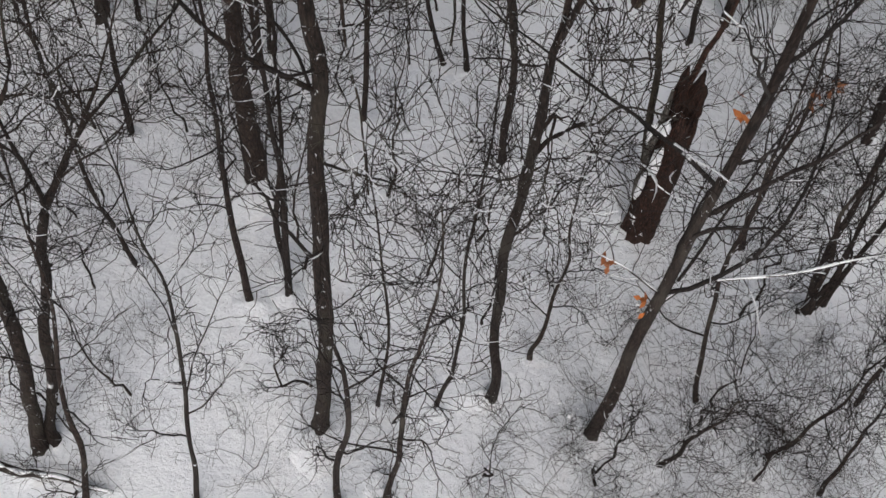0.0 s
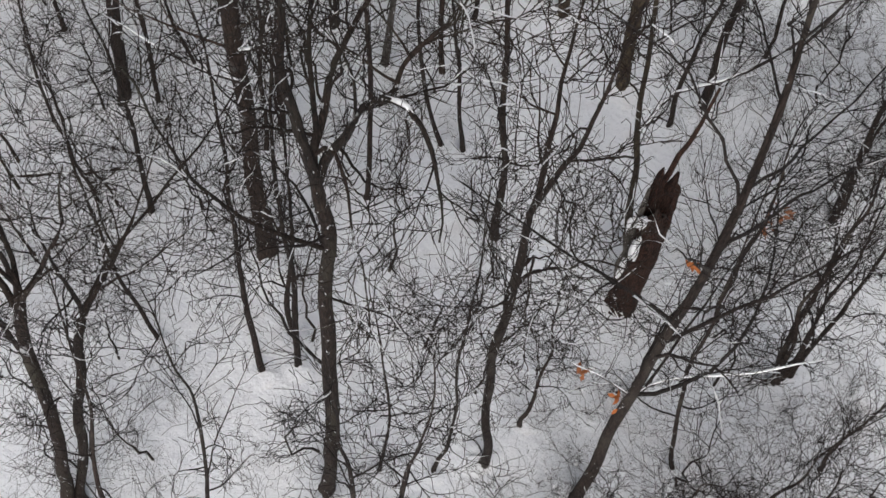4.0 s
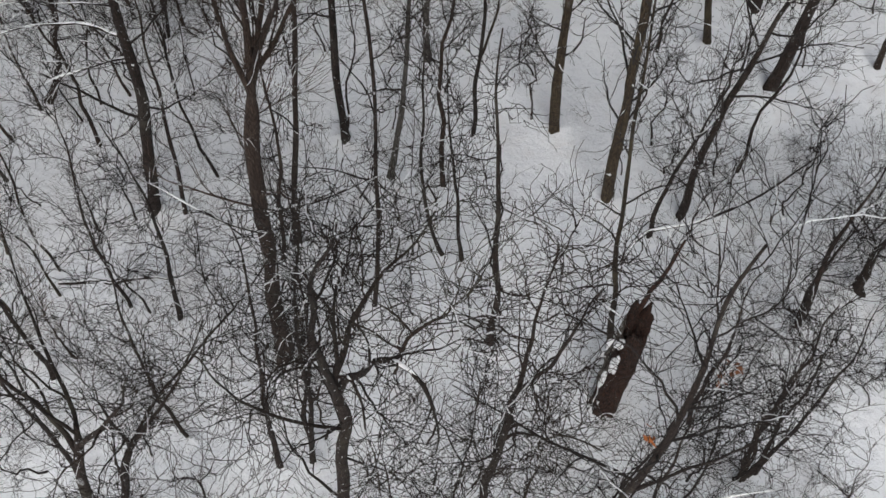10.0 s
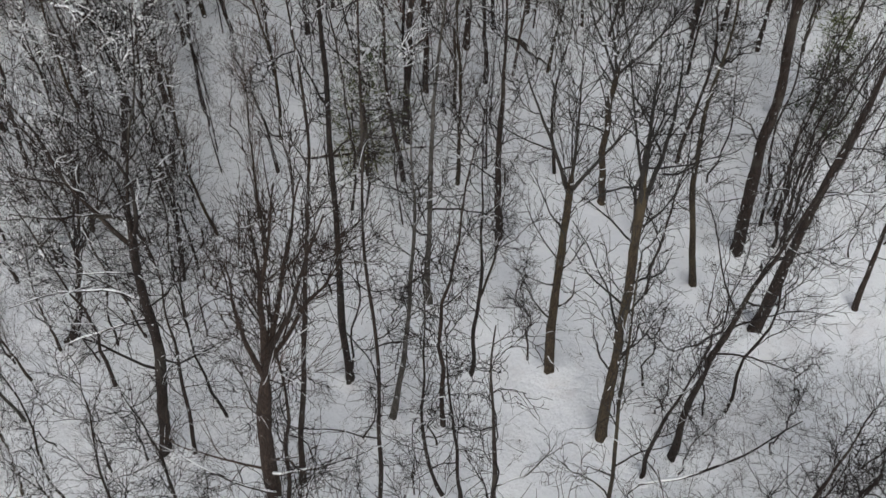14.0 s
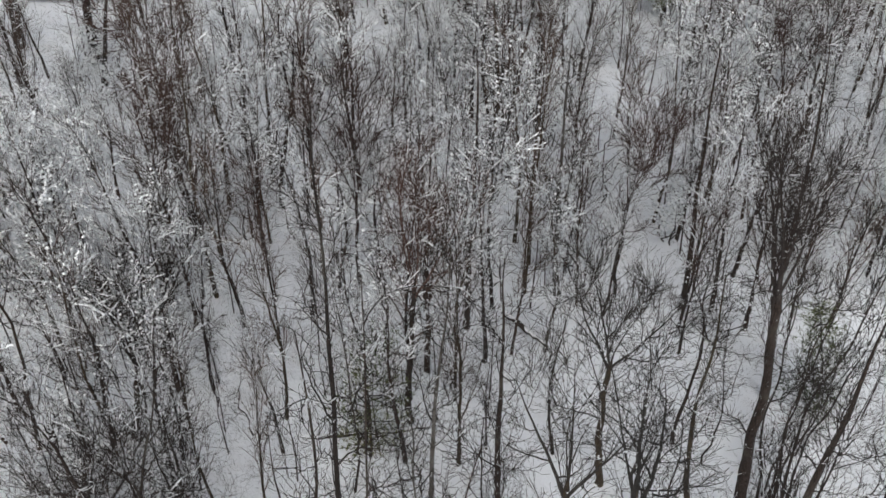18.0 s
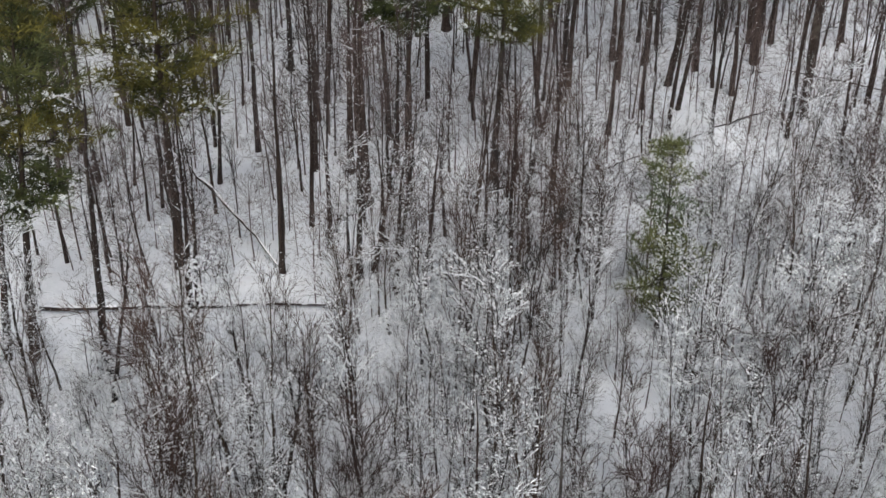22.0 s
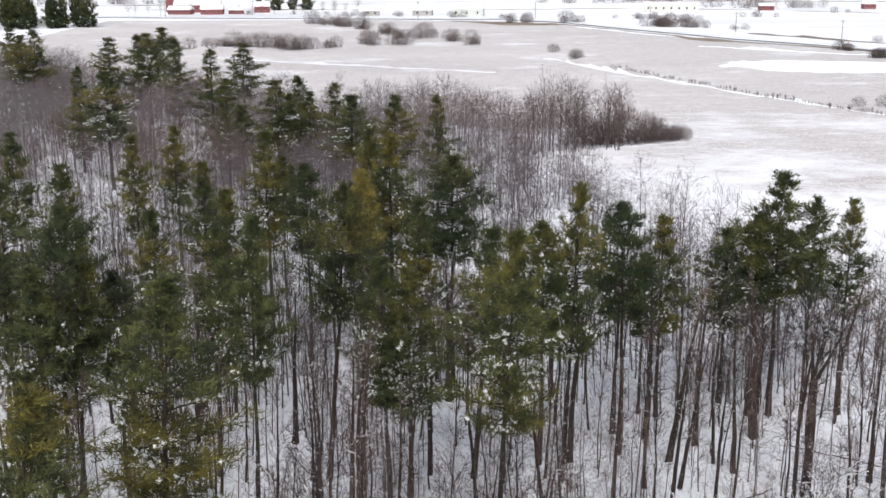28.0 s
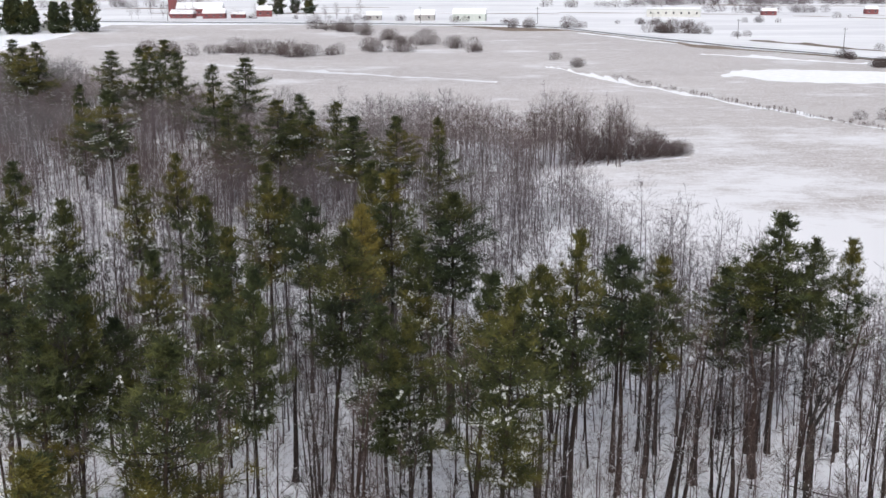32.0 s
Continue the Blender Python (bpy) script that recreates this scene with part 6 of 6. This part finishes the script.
def bushy_kinds(seed, count=4, twigs=620, rough=0.024):
    """Cheap domed bushes of many stems."""
    out = []
    for i in range(count):
        r2 = np.random.default_rng(seed + i)
        n = 9
        a, q = r2.random(n) * 6.28, np.sqrt(r2.random(n))
        tip = np.stack([np.cos(a) * q * 2.0, np.sin(a) * q * 2.0, 2.6 + 1.2 * (1 - q * q)], 1)
        P = tip[:, None] * np.array([0.08, 0.5, 1.0])[None, :, None]
        R = np.tile(np.array([0.04, 0.03, 0.015]), (n, 1))
        out.append((tubes(P, R, 3), fuzz(r2, twigs, (0, 0, 1.5), (2.7, 2.7, 2.2), 0.8, rough)))
    return out


def woods(name, label, spots, kinds, seed, lo, hi, mat):
    r2 = np.random.default_rng(seed)
    chunks = []
    for x, y in spots:
        k = kinds[int(r2.integers(len(kinds)))]
        s, a = lo + (hi - lo) * r2.random(), r2.random() * 6.28
        c, sn = math.cos(a) * s, math.sin(a) * s
        M = np.array([[c, -sn, 0], [sn, c, 0], [0, 0, s * (0.9 + 0.3 * r2.random())]])
        for V, F in k:
            chunks.append((V @ M.T + np.array([x, y, -0.1]), F))
    ob = new(name, mesh_of(name, chunks, mat))
    return tagged(ob, label, "woods", kind="stuff")


def in_woods(x, y):
    far = np.interp(x, [-220, -150, -85, -40, -5, 20, 50], [430, 392, 322, 284, 283, 262, 262])
    side = np.interp(y, [110, 125, 150, 190, 228, 250, 258, 264], [66, 56, 42, 24, 14, 20, 34, 44])
    return y < far and x < side


rng = np.random.default_rng(321)
woods("thin_growth", "countless thin mauve-brown stems between the pines", spots_in(rng, 190, 62, 88, 0.42, 1.0) + spots_in(rng, 250, 84, 124, 0.42, 1.0, lambda x, y: not (x > 58 and y > 112)), bare_kinds(780, 6, 0.85), 5, 0.45, 0.95, TWIG_MAUVE)
woods("young_growth", "countless thin brown twigs of young growth in snow", spots_in(rng, 330, 27, 66, 0.43, 0.9, lambda x, y: not (3 < x < 11 and y < 36) and not (x < -7 and y > 55)), bare_kinds(790, 6, 0.6), 6, 0.28, 0.62, FROST_MAUVE)
# the far woods take the paler twig colours that hold the haze
rng = np.random.default_rng(123)
back = [(x, y) for x, y in spots_in(rng, 800, 106, 200, 0.42, 1.9, in_woods) if x < -6 or rng.random() < 0.62]
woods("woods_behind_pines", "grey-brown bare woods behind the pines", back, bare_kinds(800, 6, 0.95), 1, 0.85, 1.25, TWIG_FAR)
deep = [(x, y) for x, y in spots_in(rng, 1750, 195, 430, 0.44, 2.2, in_woods) if (x < -8 or y > 245 or rng.random() < 0.7) and math.sin(x * 0.11 + 2 * math.sin(y * 0.03)) * math.sin(y * 0.09 + x * 0.02) < 0.55]
shade = [(math.sin(x * 0.07 + y * 0.013) + math.sin(y * 0.045 - x * 0.03) + rng.normal() * 0.8) for x, y in deep]
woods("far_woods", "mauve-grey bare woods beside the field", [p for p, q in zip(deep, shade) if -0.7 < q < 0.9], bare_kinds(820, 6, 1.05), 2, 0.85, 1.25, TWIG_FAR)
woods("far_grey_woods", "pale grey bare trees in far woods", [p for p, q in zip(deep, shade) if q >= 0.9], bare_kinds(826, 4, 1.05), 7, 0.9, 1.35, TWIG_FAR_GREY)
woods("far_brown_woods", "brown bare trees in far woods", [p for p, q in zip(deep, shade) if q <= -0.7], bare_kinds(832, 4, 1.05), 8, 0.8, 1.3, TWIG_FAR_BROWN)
edge = [(22 + 29 * t + rng.normal() * 1.2, 253 + 9 * t + rng.normal() * 3.5 * (1.2 - t) + 5) for t in np.linspace(0, 1, 40) ** 0.9]
edge.sort()
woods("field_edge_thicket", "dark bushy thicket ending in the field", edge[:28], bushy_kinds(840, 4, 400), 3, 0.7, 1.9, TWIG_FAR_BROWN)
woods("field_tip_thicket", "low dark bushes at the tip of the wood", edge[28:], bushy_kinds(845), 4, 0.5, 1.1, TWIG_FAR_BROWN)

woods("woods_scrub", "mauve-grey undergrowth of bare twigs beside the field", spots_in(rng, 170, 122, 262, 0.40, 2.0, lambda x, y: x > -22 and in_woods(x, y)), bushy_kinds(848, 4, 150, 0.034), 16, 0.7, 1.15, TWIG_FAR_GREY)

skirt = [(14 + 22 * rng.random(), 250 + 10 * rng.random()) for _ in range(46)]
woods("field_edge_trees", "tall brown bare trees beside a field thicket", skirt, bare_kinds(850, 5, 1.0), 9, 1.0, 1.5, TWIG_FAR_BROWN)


def hedge(name, label, spots, lo, hi, mat, seed):
    return woods(name, label, spots, bushy_kinds(860 + seed), seed, lo, hi, mat)


hedge_row = []
for cx, cy, w, k in ((-133, 500, 14, 22), (-106, 513, 9, 26), (-92, 508, 9, 12), (-82, 505, 6, 14), (-75, 492, 6, 8), (-69, 500, 6, 8), (-60, 507, 7, 9), (-44, 517, 7, 10), (-31, 520, 6, 9),
                     (-83, 655, 10, 14), (-76, 645, 8, 12), (-68, 635, 10, 16), (-54, 611, 6, 10), (-40, 580, 7, 12), (-32, 560, 6, 12), (-20, 554, 6, 9), (-8, 536, 5, 8), (2, 519, 5, 10),
                     (24, 661, 3, 6), (33, 661, 3, 6), (56, 661, 3, 6), (101, 627, 8, 16), (108, 623, 7, 12), (116, 620, 7, 12), (123, 618, 5, 8)):
    hedge_row += [(cx + rng.normal() * w * 0.35, cy + rng.normal() * 3) for _ in range(max(3, k // 2))]
hedge("hedgerow", "dark hedgerow bushes across the field", hedge_row, 0.45, 1.9, TWIG_MAUVE, 11)
small = []
for cx, cy, w, k in ((43, 453, 4, 9), (36, 479, 2, 6), (108, 322, 3, 5), (115, 318, 3, 5), (157, 485, 4, 18), (159, 452, 3, 18), (163, 455, 3, 9), (60, 662, 8, 9), (95, 690, 15, 14), (112, 690, 8, 10), (-40, 720, 10, 8), (-100, 745, 14, 8), (236, 740, 14, 8), (-140, 745, 20, 8), (-60, 725, 25, 14), (20, 700, 20, 12), (140, 600, 10, 9), (190, 520, 8, 6), (222, 500, 5, 6), (120, 655, 14, 12), (-10, 712, 12, 9), (180, 700, 30, 12)):
    small += [(cx + rng.normal() * w * 0.4, cy + rng.normal() * 2) for _ in range(max(1, k // 3))]
hedge("field_bushes", "bare bushes scattered over the field", small, 0.6, 1.1, TWIG_MAUVE, 12)
line_far = [(x + rng.normal() * 6, y + rng.normal() * 6) for x0, x1, y, k in ((130, 360, 905, 120), (170, 240, 800, 25), (60, 150, 870, 16), (-30, 120, 1180, 60), (150, 420, 1150, 90), (-420, -120, 1250, 90), (-200, 60, 1500, 60), (-330, -200, 880, 30), (100, 520, 1500, 90)) for x in np.linspace(x0, x1, k) for _ in (0,)]
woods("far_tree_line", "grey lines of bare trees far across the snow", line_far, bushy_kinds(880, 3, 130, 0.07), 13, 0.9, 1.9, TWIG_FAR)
gap_grass = [(x, np.interp(x, [40, 85, 112], [450, 346, 300]) - 4 + rng.normal() * 1.5) for x in np.linspace(52, 112, 130)]
woods("ditch_weeds", "reddish-brown dry weeds along a field ditch", gap_grass, bare_kinds(890, 3, 4.0), 14, 0.07, 0.20, TWIG_RED)


# ---- spruces and house by the far field ----
spruce = [conifer("spruce_tree", "dark spruce by a distant house", 14.0, 0.04, 4.6, 950 + i, NEEDLE_BLUE, BARK, 0.2, 12, 6, 0.75, 0.25, 4, 0.3, 0.9, 0.16, 0.2) for i in range(2)]
scatter(spruce, [(-252, 640), (-246, 632), (-240, 636), (-231, 640), (-258, 650), (-226, 630), (-222, 634), (-130, 790), (-121, 800), (-110, 795), (-143, 800), (-260, 630), (-255, 612), (-248, 624), (-266, 640), (-238, 622), (-233, 646), (-215, 640), (-208, 636), (-219, 652), (-243, 642), (-261, 652)], rng, 0.95, 1.5)


# ---- farm buildings ----
def plain(name, a, b, scale=1.5):
    m, nt, bs = material(name)
    nz = noise_node(nt, scale, 5, (1, 1, 0.4))
    nt.links.new(ramp(nt, nz.outputs["Fac"], [(0.3, a), (0.7, b)]).outputs["Color"], bs.inputs["Base Color"])
    bs.inputs["Roughness"].default_value = 0.8
    return m


RED_WALL = plain("red_boards", (0.15, 0.050, 0.052), (0.23, 0.085, 0.085))
WHITE_WALL = plain("pale_boards", (0.46, 0.46, 0.43), (0.60, 0.60, 0.57))
GREEN_WALL = plain("grey_green_metal", (0.42, 0.46, 0.43), (0.54, 0.57, 0.53))
GREY_WALL = plain("grey_boards", (0.28, 0.27, 0.26), (0.40, 0.39, 0.37))
DARK_PANE = plain("dark_window", (0.03, 0.03, 0.035), (0.06, 0.06, 0.07))


def box(w, d, h, x=0.0, y=0.0, z=0.0):
    bm = bmesh.new()
    bmesh.ops.create_cube(bm, size=1)
    bmesh.ops.scale(bm, vec=(w, d, h), verts=bm.verts)
    bmesh.ops.translate(bm, vec=(x, y, z + h / 2), verts=bm.verts)
    bmesh.ops.bevel(bm, geom=bm.edges[:], offset=0.04, segments=1, affect="EDGES")
    return bm


def building(name, label, x, y, w, d, h, roof_h, wall, turn, windows, silo=False):
    e = new(name)
    tagged(e, label, "building")
    solid("wall", box(w, d, h), wall, e)
    bm = bmesh.new()
    q = [bm.verts.new(v) for v in ((-w / 2 - 0.4, -d / 2 - 0.5, h), (w / 2 + 0.4, -d / 2 - 0.5, h), (w / 2 + 0.4, d / 2 + 0.5, h), (-w / 2 - 0.4, d / 2 + 0.5, h), (-w / 2 - 0.4, 0, h + roof_h), (w / 2 + 0.4, 0, h + roof_h))]
    for f in ((0, 1, 5, 4), (2, 3, 4, 5), (1, 2, 5), (3, 0, 4), (3, 2, 1, 0)):
        bm.faces.new([q[i] for i in f])
    bmesh.ops.bevel(bm, geom=bm.edges[:], offset=0.08, segments=1, affect="EDGES")
    solid("roof", bm, SNOW, e, "gabled roof covered with snow")
    for i in range(windows):
        wx = -w / 2 + w * (i + 0.5) / windows
        p = solid("window", box(1.1, 0.16, 1.3, wx, -d / 2 - 0.06, h * 0.4), DARK_PANE, e)
        solid("window_sill", box(1.4, 0.28, 0.1, wx, -d / 2 - 0.1, h * 0.4 - 0.1), WHITE_WALL, p)
    if silo:
        bm = bmesh.new()
        bmesh.ops.create_cone(bm, segments=18, radius1=3.0, radius2=3.0, depth=13, cap_ends=True)
        bmesh.ops.translate(bm, vec=(-w / 2 - 3.5, 1, 6.5), verts=bm.verts)
        solid("silo", bm, RED_WALL, e, "round reddish silo beside the barn")
    e.matrix_basis = Matrix.Translation((x, y, 0.0)) @ Matrix.Rotation(radians(turn), 4, "Z")


farm_trees = [(x + rng.normal() * 5, 742 + rng.normal() * 6) for x in np.linspace(-215, -70, 26)]
woods("farm_trees", "bare trees and bushes round the red farm", farm_trees, bare_kinds(870, 4, 1.6), 15, 0.5, 1.1, TWIG_MAUVE)
building("barn", "long red barn with a snow-covered gabled roof", -180, 775, 30, 12, 5.0, 4.0, RED_WALL, 3, 5, True)
building("farm_shed", "low red shed with snow on its roof", -186, 752, 15, 8, 3.0, 2.6, RED_WALL, -4, 3)
building("farm_shed", "red farm outbuilding with a white roof", -165, 750, 14, 8, 3.4, 3.0, RED_WALL, 2, 3)
building("farm_shed", "small red shed beside a barn", -136, 768, 10, 8, 4.2, 3.0, RED_WALL, 8, 2)
building("farm_shed", "low dark red lean-to in snow", -150, 752, 9, 5, 2.6, 1.6, RED_WALL, 0, 2)
building("house", "pale house behind dark spruces", -237, 652, 9, 7, 4.0, 2.6, WHITE_WALL, 10, 3)
building("metal_barn", "pale grey-green metal barn by the road", 0, 722, 20, 11, 4.6, 3.2, GREEN_WALL, -6, 3)
building("metal_barn", "grey shed with a peaked snowy roof", -28, 728, 12, 9, 3.6, 3.0, GREY_WALL, -4, 2)
building("house", "small grey house beside the road", -60, 730, 9, 7, 3.2, 2.4, GREY_WALL, 0, 2)
building("warehouse", "long low pale building in snow", 132, 760, 34, 14, 5.0, 1.0, WHITE_WALL, -8, 7)
building("farm_shed", "small red shed in a snowy meadow", 196, 770, 9, 6, 3.0, 1.8, RED_WALL, 0, 2)
building("farm_shed", "small dark red hut across the meadow", 266, 780, 8, 6, 3.4, 2.0, RED_WALL, 0, 2)


# ---- utility poles along the road ----
def utility_pole(x, y):
    e = new("utility_pole")
    tagged(e, "grey wooden utility pole by the road", "utility pole", "poles along the road")
    bm = bmesh.new()
    bmesh.ops.create_cone(bm, segments=8, radius1=0.16, radius2=0.11, depth=10, cap_ends=True)
    bmesh.ops.translate(bm, vec=(0, 0, 5), verts=bm.verts)
    solid("pole", bm, BARK_PALE, e)
    solid("crossarm", box(2.2, 0.14, 0.14, 0, 0, 9.2), BARK_PALE, e)
    e.location = (x, y, 0)


for px, py in ((100, 640), (134, 584), (168, 525), (204, 466), (40, 690), (-30, 705), (-190, 728)):
    utility_pole(px, py)
